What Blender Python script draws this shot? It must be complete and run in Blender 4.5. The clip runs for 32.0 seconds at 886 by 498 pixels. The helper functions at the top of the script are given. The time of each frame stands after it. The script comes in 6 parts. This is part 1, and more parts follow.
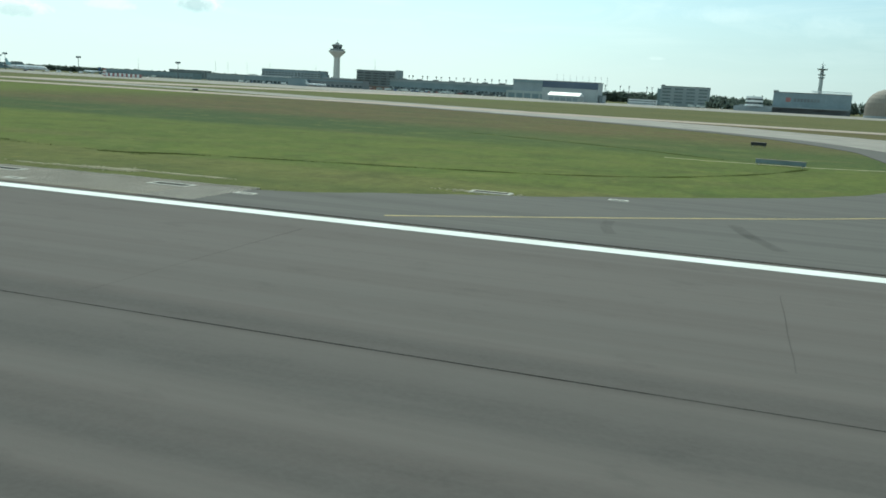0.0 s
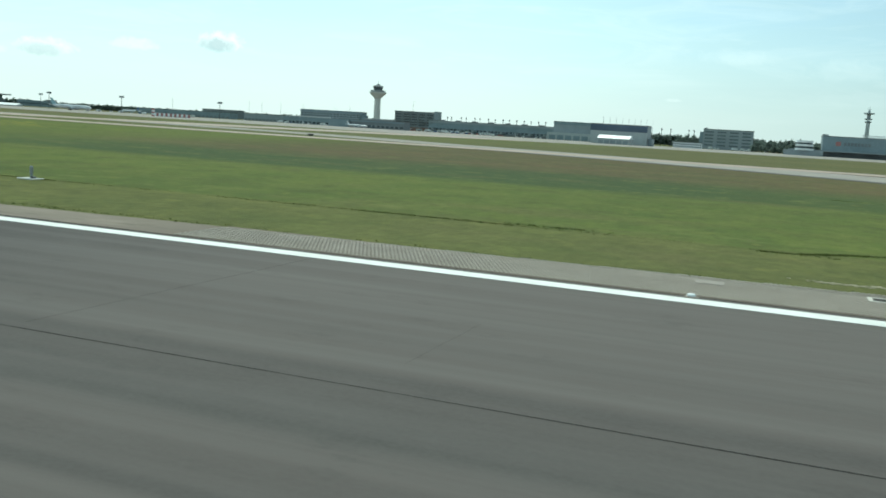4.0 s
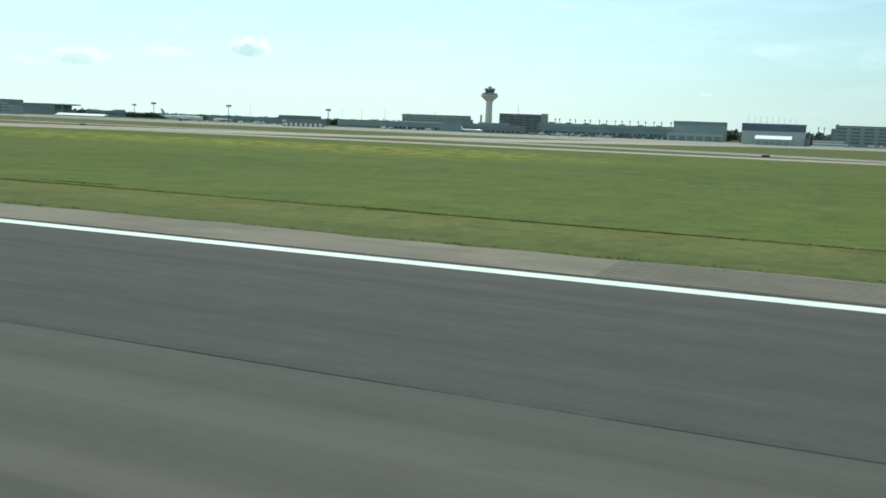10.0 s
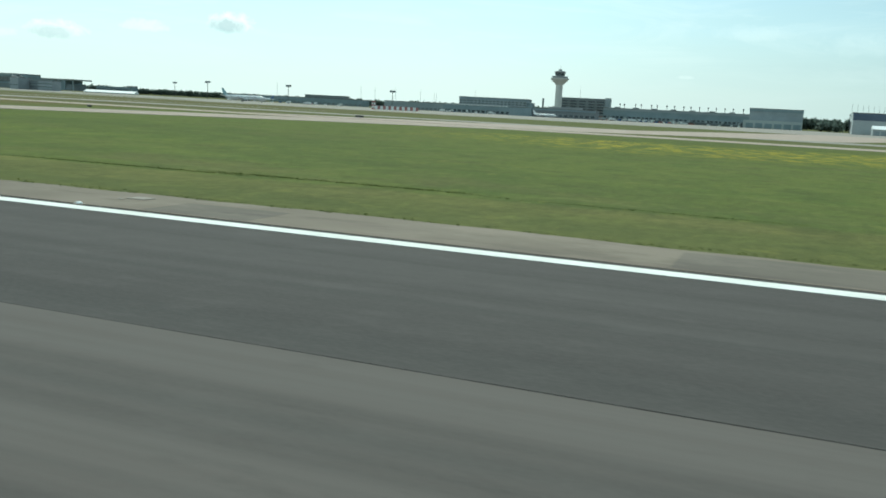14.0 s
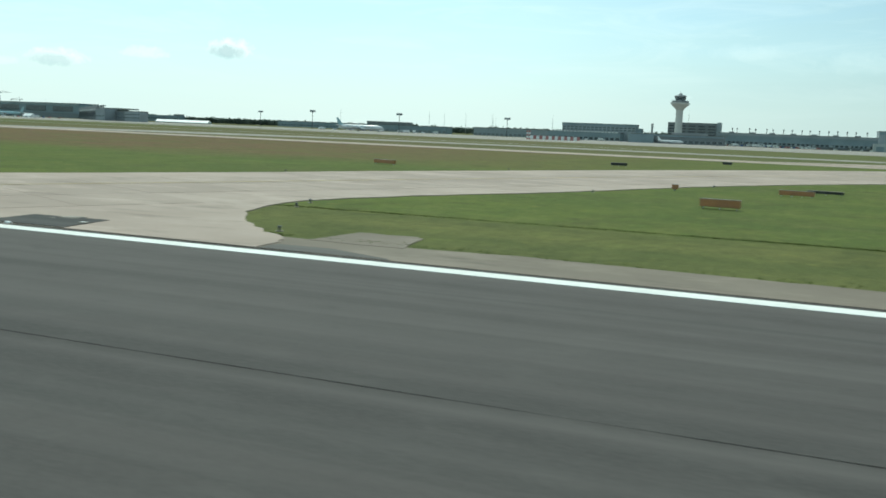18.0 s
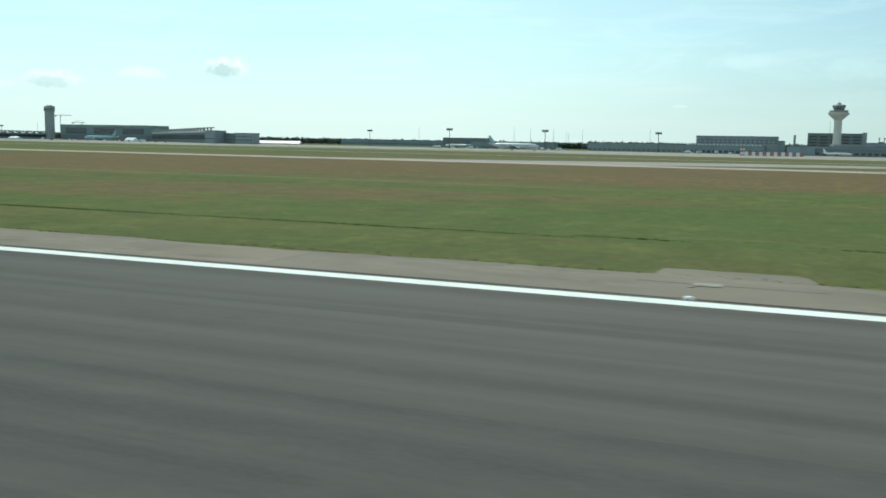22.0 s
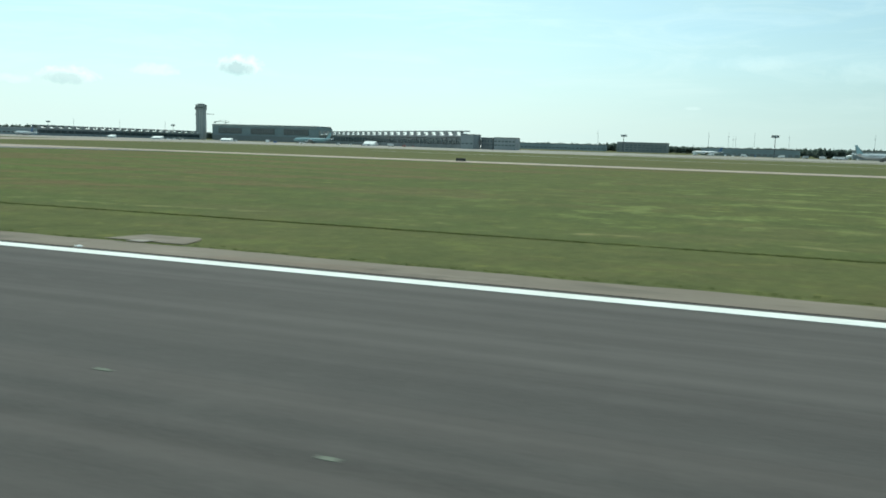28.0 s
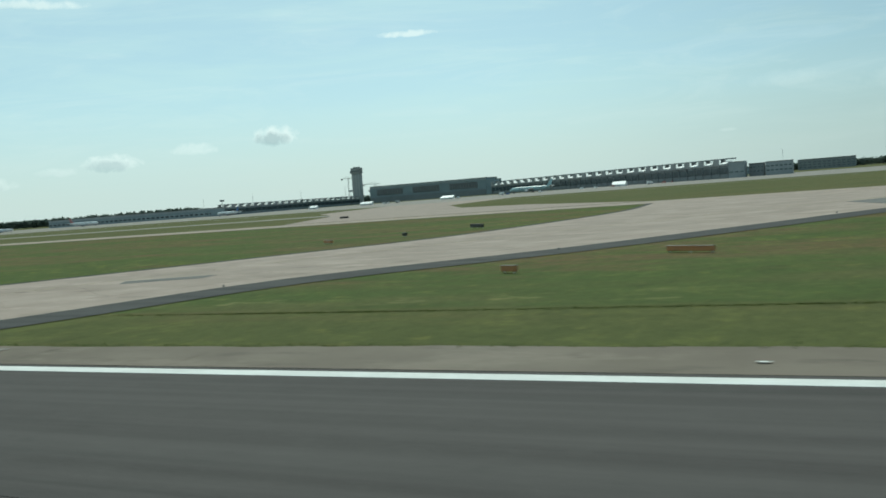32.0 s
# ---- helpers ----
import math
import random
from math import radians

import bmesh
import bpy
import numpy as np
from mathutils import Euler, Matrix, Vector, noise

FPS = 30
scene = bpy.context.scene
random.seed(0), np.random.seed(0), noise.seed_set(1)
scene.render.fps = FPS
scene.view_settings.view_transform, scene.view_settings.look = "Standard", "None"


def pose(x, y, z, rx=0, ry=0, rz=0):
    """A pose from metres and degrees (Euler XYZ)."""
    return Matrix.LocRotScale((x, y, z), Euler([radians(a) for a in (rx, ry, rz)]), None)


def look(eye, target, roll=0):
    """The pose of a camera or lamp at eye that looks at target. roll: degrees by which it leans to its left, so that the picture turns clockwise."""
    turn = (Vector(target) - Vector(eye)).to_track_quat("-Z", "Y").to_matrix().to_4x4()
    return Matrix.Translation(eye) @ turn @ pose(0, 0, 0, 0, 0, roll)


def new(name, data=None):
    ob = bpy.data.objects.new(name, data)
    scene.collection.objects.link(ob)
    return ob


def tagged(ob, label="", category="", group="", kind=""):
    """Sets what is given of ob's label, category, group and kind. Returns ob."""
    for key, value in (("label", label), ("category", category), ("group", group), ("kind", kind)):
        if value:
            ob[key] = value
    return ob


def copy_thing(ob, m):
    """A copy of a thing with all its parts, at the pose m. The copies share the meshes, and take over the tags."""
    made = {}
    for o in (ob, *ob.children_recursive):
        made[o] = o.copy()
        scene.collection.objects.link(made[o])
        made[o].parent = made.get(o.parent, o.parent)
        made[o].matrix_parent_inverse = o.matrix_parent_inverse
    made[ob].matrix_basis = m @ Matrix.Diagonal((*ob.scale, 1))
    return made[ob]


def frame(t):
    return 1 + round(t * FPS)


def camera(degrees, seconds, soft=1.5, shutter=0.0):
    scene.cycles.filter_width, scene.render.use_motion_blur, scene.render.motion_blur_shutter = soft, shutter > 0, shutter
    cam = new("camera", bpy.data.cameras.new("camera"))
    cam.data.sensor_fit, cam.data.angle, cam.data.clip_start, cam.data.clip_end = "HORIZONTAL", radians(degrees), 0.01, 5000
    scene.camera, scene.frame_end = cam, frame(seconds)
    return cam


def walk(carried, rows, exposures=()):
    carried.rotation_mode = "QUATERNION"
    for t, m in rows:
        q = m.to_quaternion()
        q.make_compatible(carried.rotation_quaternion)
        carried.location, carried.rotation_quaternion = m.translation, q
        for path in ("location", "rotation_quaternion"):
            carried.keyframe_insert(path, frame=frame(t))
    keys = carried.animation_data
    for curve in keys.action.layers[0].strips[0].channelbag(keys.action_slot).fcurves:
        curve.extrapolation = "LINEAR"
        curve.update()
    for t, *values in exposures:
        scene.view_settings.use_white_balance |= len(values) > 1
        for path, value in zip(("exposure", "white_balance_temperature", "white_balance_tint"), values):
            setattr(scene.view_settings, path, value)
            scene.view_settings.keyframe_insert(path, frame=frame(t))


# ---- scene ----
# All plan numbers below are metres on the airfield; S turns them into scene units.
S = 0.51
cam = camera(52.73, 32.0, soft=1.7, shutter=0.1)
PATH = [
    (0.0, pose(S * -0.00, 0, S * 4.901, 79.941, -3.077, 19.919)),
    (0.5, pose(S * -2.34, 0, S * 4.900, 79.997, -3.590, 20.038)),
    (1.0, pose(S * -5.40, 0, S * 4.905, 79.825, -4.961, 20.315)),
    (1.5, pose(S * -9.17, 0, S * 4.927, 80.058, -5.629, 20.490)),
    (2.0, pose(S * -13.65, 0, S * 4.917, 80.190, -3.812, 20.331)),
    (2.5, pose(S * -18.85, 0, S * 4.943, 80.582, -3.569, 20.406)),
    (3.0, pose(S * -24.77, 0, S * 4.966, 81.826, -3.674, 21.127)),
    (3.5, pose(S * -31.41, 0, S * 4.949, 82.395, -4.035, 21.040)),
    (4.0, pose(S * -38.75, 0, S * 4.957, 82.391, -3.453, 21.024)),
    (4.5, pose(S * -46.81, 0, S * 4.964, 82.387, -2.871, 21.008)),
    (5.0, pose(S * -55.57, 0, S * 4.971, 82.381, -2.289, 20.991)),
    (5.5, pose(S * -65.00, 0, S * 4.979, 82.375, -1.707, 20.975)),
    (6.0, pose(S * -75.06, 0, S * 5.005, 82.312, -1.672, 20.693)),
    (6.5, pose(S * -85.77, 0, S * 4.978, 82.915, -1.715, 21.357)),
    (7.0, pose(S * -97.09, 0, S * 4.959, 82.616, -3.065, 22.098)),
    (7.5, pose(S * -109.00, 0, S * 4.956, 83.168, -0.642, 21.892)),
    (8.0, pose(S * -121.48, 0, S * 4.939, 83.502, -1.412, 22.313)),
    (8.5, pose(S * -134.53, 0, S * 4.917, 82.359, -2.424, 23.008)),
    (9.0, pose(S * -148.15, 0, S * 4.900, 82.071, -2.234, 22.969)),
    (9.5, pose(S * -162.33, 0, S * 4.902, 82.227, -0.903, 22.772)),
    (10.0, pose(S * -177.09, 0, S * 4.898, 82.290, -2.209, 22.950)),
    (10.5, pose(S * -192.44, 0, S * 4.901, 82.231, -1.637, 22.879)),
    (11.0, pose(S * -208.39, 0, S * 4.904, 82.094, -2.059, 22.786)),
    (11.5, pose(S * -224.93, 0, S * 4.897, 82.132, -4.666, 23.168)),
    (12.0, pose(S * -242.07, 0, S * 4.904, 81.281, -3.570, 21.913)),
    (12.5, pose(S * -259.81, 0, S * 4.894, 81.588, -4.280, 22.138)),
    (13.0, pose(S * -278.14, 0, S * 4.895, 80.774, -3.758, 21.808)),
    (13.5, pose(S * -297.04, 0, S * 4.898, 80.924, -3.361, 21.808)),
    (14.0, pose(S * -316.51, 0, S * 4.905, 81.061, -2.968, 21.718)),
    (14.5, pose(S * -336.54, 0, S * 4.913, 81.197, -2.574, 21.630)),
    (15.0, pose(S * -357.13, 0, S * 4.920, 81.333, -2.181, 21.543)),
    (15.5, pose(S * -378.26, 0, S * 4.927, 81.469, -1.787, 21.459)),
    (16.0, pose(S * -399.91, 0, S * 4.936, 81.849, -1.268, 21.322)),
    (16.5, pose(S * -422.07, 0, S * 4.908, 82.137, -2.254, 21.552)),
    (17.0, pose(S * -444.76, 0, S * 4.934, 81.017, -1.479, 21.448)),
    (17.5, pose(S * -467.96, 0, S * 4.938, 81.923, -2.473, 21.682)),
    (18.0, pose(S * -491.67, 0, S * 4.916, 82.480, -2.292, 21.685)),
    (18.5, pose(S * -515.91, 0, S * 4.927, 82.498, -3.009, 21.746)),
    (19.0, pose(S * -540.68, 0, S * 4.934, 82.432, -2.073, 21.530)),
    (19.5, pose(S * -566.01, 0, S * 4.902, 82.535, -1.216, 21.496)),
    (20.0, pose(S * -591.91, 0, S * 4.900, 82.762, -2.012, 21.620)),
    (20.5, pose(S * -618.41, 0, S * 4.902, 82.910, -1.736, 21.634)),
    (21.0, pose(S * -645.51, 0, S * 4.894, 83.183, -0.990, 21.544)),
    (21.5, pose(S * -673.23, 0, S * 4.900, 83.283, -0.799, 21.483)),
    (22.0, pose(S * -701.59, 0, S * 4.910, 83.348, -1.143, 21.502)),
    (22.5, pose(S * -730.60, 0, S * 4.930, 83.398, -0.548, 21.366)),
    (23.0, pose(S * -760.24, 0, S * 4.940, 83.398, -0.086, 21.325)),
    (23.5, pose(S * -790.52, 0, S * 4.929, 83.513, -1.387, 21.389)),
    (24.0, pose(S * -821.43, 0, S * 4.938, 83.543, -2.367, 21.520)),
    (24.5, pose(S * -852.95, 0, S * 4.951, 83.589, -2.481, 21.567)),
    (25.0, pose(S * -885.07, 0, S * 4.945, 83.469, -2.032, 21.583)),
    (25.5, pose(S * -917.74, 0, S * 4.939, 83.564, -2.633, 21.662)),
    (26.0, pose(S * -950.95, 0, S * 4.947, 83.512, -2.539, 21.771)),
    (26.5, pose(S * -984.68, 0, S * 4.954, 83.460, -2.444, 21.879)),
    (27.0, pose(S * -1018.92, 0, S * 4.962, 83.409, -2.350, 21.988)),
    (27.5, pose(S * -1053.63, 0, S * 4.970, 83.357, -2.255, 22.096)),
    (28.0, pose(S * -1088.78, 0, S * 4.968, 83.323, -1.698, 22.270)),
    (28.5, pose(S * -1124.36, 0, S * 4.972, 83.260, -2.107, 22.488)),
    (29.0, pose(S * -1160.32, 0, S * 4.971, 83.394, -3.064, 22.803)),
    (29.5, pose(S * -1196.63, 0, S * 5.119, 82.241, -3.080, 22.917)),
    (30.0, pose(S * -1233.25, 0, S * 5.269, 82.271, -3.446, 23.121)),
    (30.5, pose(S * -1270.16, 0, S * 5.602, 83.759, 0.831, 22.930)),
    (31.0, pose(S * -1307.35, 0, S * 5.880, 85.824, 1.581, 23.226)),
    (31.5, pose(S * -1344.79, 0, S * 6.218, 86.198, 1.885, 23.677)),
    (32.0, pose(S * -1382.49, 0, S * 6.613, 86.518, 4.384, 24.723)),
]
EXPO, KELVIN, TINT = 0.26, 6050, -7
SKY, SUN = 0.10, 3.2
walk(cam, PATH, [(0.0, EXPO, KELVIN, TINT), (12.0, EXPO, KELVIN, TINT), (17.0, EXPO - 0.06, KELVIN, TINT), (30.2, EXPO - 0.06, KELVIN, TINT), (31.0, EXPO - 0.28, KELVIN, TINT), (32.0, EXPO - 0.44, KELVIN, TINT)])

# ---- sky and sun ----
SUN_AZ, SUN_EL = radians(24), radians(48)      # from +y towards -x, and above the horizon
world = bpy.data.worlds.new("sky")
scene.world = world
world.use_nodes = True
wt = world.node_tree
wn, wl = wt.nodes, wt.links
wn.clear()


def wnode(kind, **values):
    nd = wn.new(kind)
    for k, v in values.items():
        nd.inputs[k].default_value = v
    return nd


def wmath(op, a, b=None):
    nd = wn.new("ShaderNodeMath")
    nd.operation = op
    for i, v in enumerate((a, b)):
        if v is None:
            continue
        if isinstance(v, (int, float)):
            nd.inputs[i].default_value = v
        else:
            wl.new(v, nd.inputs[i])
    return nd.outputs[0]


sky = wn.new("ShaderNodeTexSky")
sky.sky_type, sky.sun_disc = "NISHITA", False
sky.sun_elevation, sky.sun_rotation = SUN_EL, -SUN_AZ
sky.altitude, sky.air_density, sky.dust_density, sky.ozone_density = 100, 1.0, 0.15, 2.5
coord = wn.new("ShaderNodeTexCoord")
sep = wn.new("ShaderNodeSeparateXYZ")
wl.new(coord.outputs["Generated"], sep.inputs[0])
dx, dy, dz = sep.outputs
# thin high cloud, drawn out along the horizon
stretch = wn.new("ShaderNodeMapping")
stretch.inputs["Scale"].default_value = (1.6, 1.6, 11.0)
stretch.inputs["Rotation"].default_value = (0.0, 0.12, 0.0)
wl.new(coord.outputs["Generated"], stretch.inputs[0])
veil = wnode("ShaderNodeTexNoise", Scale=2.2, Detail=7.0, Roughness=0.62, Distortion=0.6)
wl.new(stretch.outputs[0], veil.inputs["Vector"])
veil_ramp = wn.new("ShaderNodeValToRGB")
veil_ramp.color_ramp.elements[0].position, veil_ramp.color_ramp.elements[1].position = 0.42, 0.78
wl.new(veil.outputs["Fac"], veil_ramp.inputs[0])
# small fair-weather clouds: bearing, height, half width, half height, whiteness, grey core
def limit(v):
    return wmath("MINIMUM", wmath("MAXIMUM", v, 0.0), 1.0)


rough = wnode("ShaderNodeTexNoise", Scale=85.0, Detail=6.0, Roughness=0.60, Distortion=0.4)
wl.new(coord.outputs["Generated"], rough.inputs["Vector"])
bumps = wmath("MULTIPLY", wmath("SUBTRACT", rough.outputs["Fac"], 0.5), 2.6)
azim = wmath("ARCTAN2", dx, dy)
cover, under = None, None
for az, el, w, h, white, core in ((-0.608, 0.0765, 0.0255, 0.0125, 1.0, 1.0), (-0.780, 0.0580, 0.0300, 0.0105, 0.85, 0.75), (-0.697, 0.0680, 0.0260, 0.0080, 0.45, 0.0),
                                  (-0.838, 0.0515, 0.0220, 0.0065, 0.40, 0.15), (-0.900, 0.0420, 0.0260, 0.0100, 0.45, 0.55), (-0.459, 0.1765, 0.0330, 0.0045, 0.85, 0.0),
                                  (-0.838, 0.2168, 0.0480, 0.0060, 0.80, 0.1), (-0.121, 0.0454, 0.0110, 0.0028, 0.22, 0.0), (-0.058, 0.0910, 0.0400, 0.0110, 0.13, 0.0),
                                  (0.045, 0.0800, 0.0420, 0.0140, 0.10, 0.0), (0.30, 0.09, 0.05, 0.012, 0.6, 0.4), (1.1, 0.12, 0.07, 0.02, 0.8, 0.6), (2.4, 0.10, 0.06, 0.02, 0.8, 0.6), (-2.2, 0.11, 0.06, 0.02, 0.8, 0.6)):
    u = wmath("DIVIDE", wmath("SUBTRACT", azim, az), w)
    v = wmath("DIVIDE", wmath("SUBTRACT", dz, el), h)
    lean = wmath("MAXIMUM", v, wmath("MULTIPLY", v, -1.5))       # flat below, heaped above
    d = wmath("SUBTRACT", wmath("ADD", wmath("MULTIPLY", u, u), wmath("MULTIPLY", lean, lean)), bumps)
    mask = wmath("MULTIPLY", limit(wmath("SUBTRACT", 1.05, d)), white)
    cu, cv = wmath("ADD", wmath("MULTIPLY", u, 1.25), 0.22), wmath("ADD", wmath("MULTIPLY", v, 1.45), 0.25)
    cd = wmath("SUBTRACT", wmath("ADD", wmath("MULTIPLY", cu, cu), wmath("MULTIPLY", cv, cv)), bumps)
    low = wmath("MULTIPLY", limit(wmath("MULTIPLY", wmath("SUBTRACT", 0.95, cd), 1.3)), core)
    cover = mask if cover is None else wmath("MAXIMUM", cover, mask)
    under = low if under is None else wmath("MAXIMUM", under, low)
haze = wn.new("ShaderNodeMix")
haze.data_type = "RGBA"
wl.new(wmath("ADD", wmath("MULTIPLY", veil_ramp.outputs[0], 0.26), 0.56), haze.inputs["Factor"])
wl.new(sky.outputs[0], haze.inputs["A"])
glow = wn.new("ShaderNodeMapRange")          # the haze is brighter towards the sun's side
glow.interpolation_type = "SMOOTHSTEP"
for k, x in (("From Min", -0.45), ("From Max", 0.30), ("To Min", 1.0), ("To Max", 0.50)):
    glow.inputs[k].default_value = x
wl.new(azim, glow.inputs["Value"])
bright = wn.new("ShaderNodeMix")
bright.data_type = "RGBA"
wl.new(glow.outputs["Result"], bright.inputs["Factor"])
bright.inputs["A"].default_value, bright.inputs["B"].default_value = (0.6, 1.2, 1.6, 1), (7.5, 9.3, 9.3, 1)
wl.new(bright.outputs["Result"], haze.inputs["B"])
puffs = wn.new("ShaderNodeMix")
puffs.data_type = "RGBA"
wl.new(wmath("MULTIPLY", cover, 0.80), puffs.inputs["Factor"])
wisp = wnode("ShaderNodeTexNoise", Scale=3.1, Detail=8.0, Roughness=0.66, Distortion=1.2)
wl.new(stretch.outputs[0], wisp.inputs["Vector"])
cirrus = wn.new("ShaderNodeMix")
cirrus.data_type = "RGBA"
wisp_ramp = wn.new("ShaderNodeValToRGB")
wisp_ramp.color_ramp.elements[0].position, wisp_ramp.color_ramp.elements[1].position = 0.50, 0.80
wl.new(wisp.outputs["Fac"], wisp_ramp.inputs[0])
wl.new(wmath("MULTIPLY", wisp_ramp.outputs[0], 0.28), cirrus.inputs["Factor"])
wl.new(haze.outputs["Result"], cirrus.inputs["A"])
cirrus.inputs["B"].default_value = (9.6, 10.2, 10.0, 1)
# the dull haze that lies along the horizon, brighter towards the sun's side
murk = wn.new("ShaderNodeMix")
murk.data_type = "RGBA"
wl.new(glow.outputs["Result"], murk.inputs["Factor"])
murk.inputs["A"].default_value, murk.inputs["B"].default_value = (2.4, 3.5, 3.8, 1), (7.3, 7.9, 7.8, 1)
band = wn.new("ShaderNodeMapRange")
band.interpolation_type = "SMOOTHSTEP"
for k, x in (("From Min", 0.0), ("From Max", 0.13), ("To Min", 0.80), ("To Max", 0.0)):
    band.inputs[k].default_value = x
wl.new(dz, band.inputs["Value"])
horizon = wn.new("ShaderNodeMix")
horizon.data_type = "RGBA"
wl.new(band.outputs["Result"], horizon.inputs["Factor"])
wl.new(cirrus.outputs["Result"], horizon.inputs["A"])
wl.new(murk.outputs["Result"], horizon.inputs["B"])
wl.new(horizon.outputs["Result"], puffs.inputs["A"])
puffs.inputs["B"].default_value = (10.6, 11.0, 10.8, 1)
shade = wn.new("ShaderNodeMix")
shade.data_type = "RGBA"
wl.new(wmath("MULTIPLY", under, 0.60), shade.inputs["Factor"])
wl.new(puffs.outputs["Result"], shade.inputs["A"])
shade.inputs["B"].default_value = (3.7, 5.0, 5.4, 1)
back = wnode("ShaderNodeBackground", Strength=SKY)
wl.new(shade.outputs["Result"], back.inputs["Color"])
wout = wn.new("ShaderNodeOutputWorld")
wl.new(back.outputs[0], wout.inputs[0])

sun = new("sun", bpy.data.lights.new("sun", "SUN"))
sun.data.energy, sun.data.angle, sun.data.color = SUN, radians(0.6), (1.0, 0.95, 0.86)
sun_way = Vector((-math.sin(SUN_AZ) * math.cos(SUN_EL), math.cos(SUN_AZ) * math.cos(SUN_EL), math.sin(SUN_EL)))
sun.matrix_world = look(sun_way * 500, (0, 0, 0))


# ---- materials ----
class Nodes:
    """A small builder for one material."""

    def __init__(self, name, rough=0.7, metal=0.0, spec=0.4):
        self.m = bpy.data.materials.new(name)
        self.m.use_nodes = True
        self.t = self.m.node_tree
        self.b = self.t.nodes["Principled BSDF"]
        self.b.inputs["Roughness"].default_value = rough
        self.b.inputs["Metallic"].default_value = metal
        self.b.inputs["Specular IOR Level"].default_value = spec
        self.pos = self.t.nodes.new("ShaderNodeNewGeometry").outputs["Position"]

    def put(self, v, socket):
        if isinstance(v, (int, float)):
            socket.default_value = v
        elif isinstance(v, (tuple, list)):
            socket.default_value = (*v, 1) if len(socket.default_value) == 4 and len(v) == 3 else v
        else:
            self.t.links.new(v, socket)

    def noise(self, scale, stretch=(1, 1, 1), detail=4.0, rough=0.55, vec=None, distort=0.0):
        mp = self.t.nodes.new("ShaderNodeMapping")
        self.put(tuple(scale * s / S for s in stretch), mp.inputs["Scale"])
        self.put(vec or self.pos, mp.inputs["Vector"])
        nz = self.t.nodes.new("ShaderNodeTexNoise")
        nz.inputs["Scale"].default_value, nz.inputs["Detail"].default_value = 1.0, detail
        nz.inputs["Roughness"].default_value, nz.inputs["Distortion"].default_value = rough, distort
        self.t.links.new(mp.outputs[0], nz.inputs["Vector"])
        return nz.outputs["Fac"]

    def math(self, op, a, b=0.0, c=None):
        nd = self.t.nodes.new("ShaderNodeMath")
        nd.operation = op
        self.put(a, nd.inputs[0]), self.put(b, nd.inputs[1])
        if c is not None:
            self.put(c, nd.inputs[2])
        return nd.outputs[0]

    def step(self, v, lo, hi, a=0.0, b=1.0):
        nd = self.t.nodes.new("ShaderNodeMapRange")
        nd.interpolation_type = "SMOOTHSTEP"
        for k, x in (("Value", v), ("From Min", lo), ("From Max", hi), ("To Min", a), ("To Max", b)):
            self.put(x, nd.inputs[k])
        return nd.outputs["Result"]

    def mix(self, f, a, b, mode="MIX"):
        nd = self.t.nodes.new("ShaderNodeMix")
        nd.data_type, nd.blend_type = "RGBA", mode
        self.put(f, nd.inputs["Factor"]), self.put(a, nd.inputs["A"]), self.put(b, nd.inputs["B"])
        return nd.outputs["Result"]

    def axis(self, i):
        nd = self.t.nodes.new("ShaderNodeSeparateXYZ")
        self.t.links.new(self.pos, nd.inputs[0])
        return self.math("DIVIDE", nd.outputs[i], S)

    def random(self):
        return self.t.nodes.new("ShaderNodeObjectInfo").outputs["Random"]

    def island(self):
        return self.t.nodes.new("ShaderNodeNewGeometry").outputs["Random Per Island"]

    def bump(self, v, dist, strength=0.5):
        nd = self.t.nodes.new("ShaderNodeBump")
        nd.inputs["Strength"].default_value, nd.inputs["Distance"].default_value = strength, dist * S
        self.put(v, nd.inputs["Height"])
        self.t.links.new(nd.outputs[0], self.b.inputs["Normal"])

    def done(self, colour):
        self.put(colour, self.b.inputs["Base Color"])
        return self.m


def mat_simple(name, a, b, scale=0.4, rough=0.75, metal=0.0, per_object=0.0, grain=0.0, spec=0.4):
    """Two tones at a large scale, a fine grain, and a shift from object to object."""
    n = Nodes(name, rough, metal, spec)
    col = n.mix(n.step(n.noise(scale, detail=6.0), 0.3, 0.7), a, b)
    fine = n.noise(scale * 14, detail=3.0)
    col = n.mix(n.step(fine, 0.2, 0.8, 0.0, 0.35), col, tuple(x * 0.6 for x in a))
    if per_object:
        col = n.mix(n.math("MULTIPLY", n.random(), per_object), col, tuple(min(1, x * 1.5) for x in b))
    if grain:
        n.bump(fine, grain)
    return n.done(col)


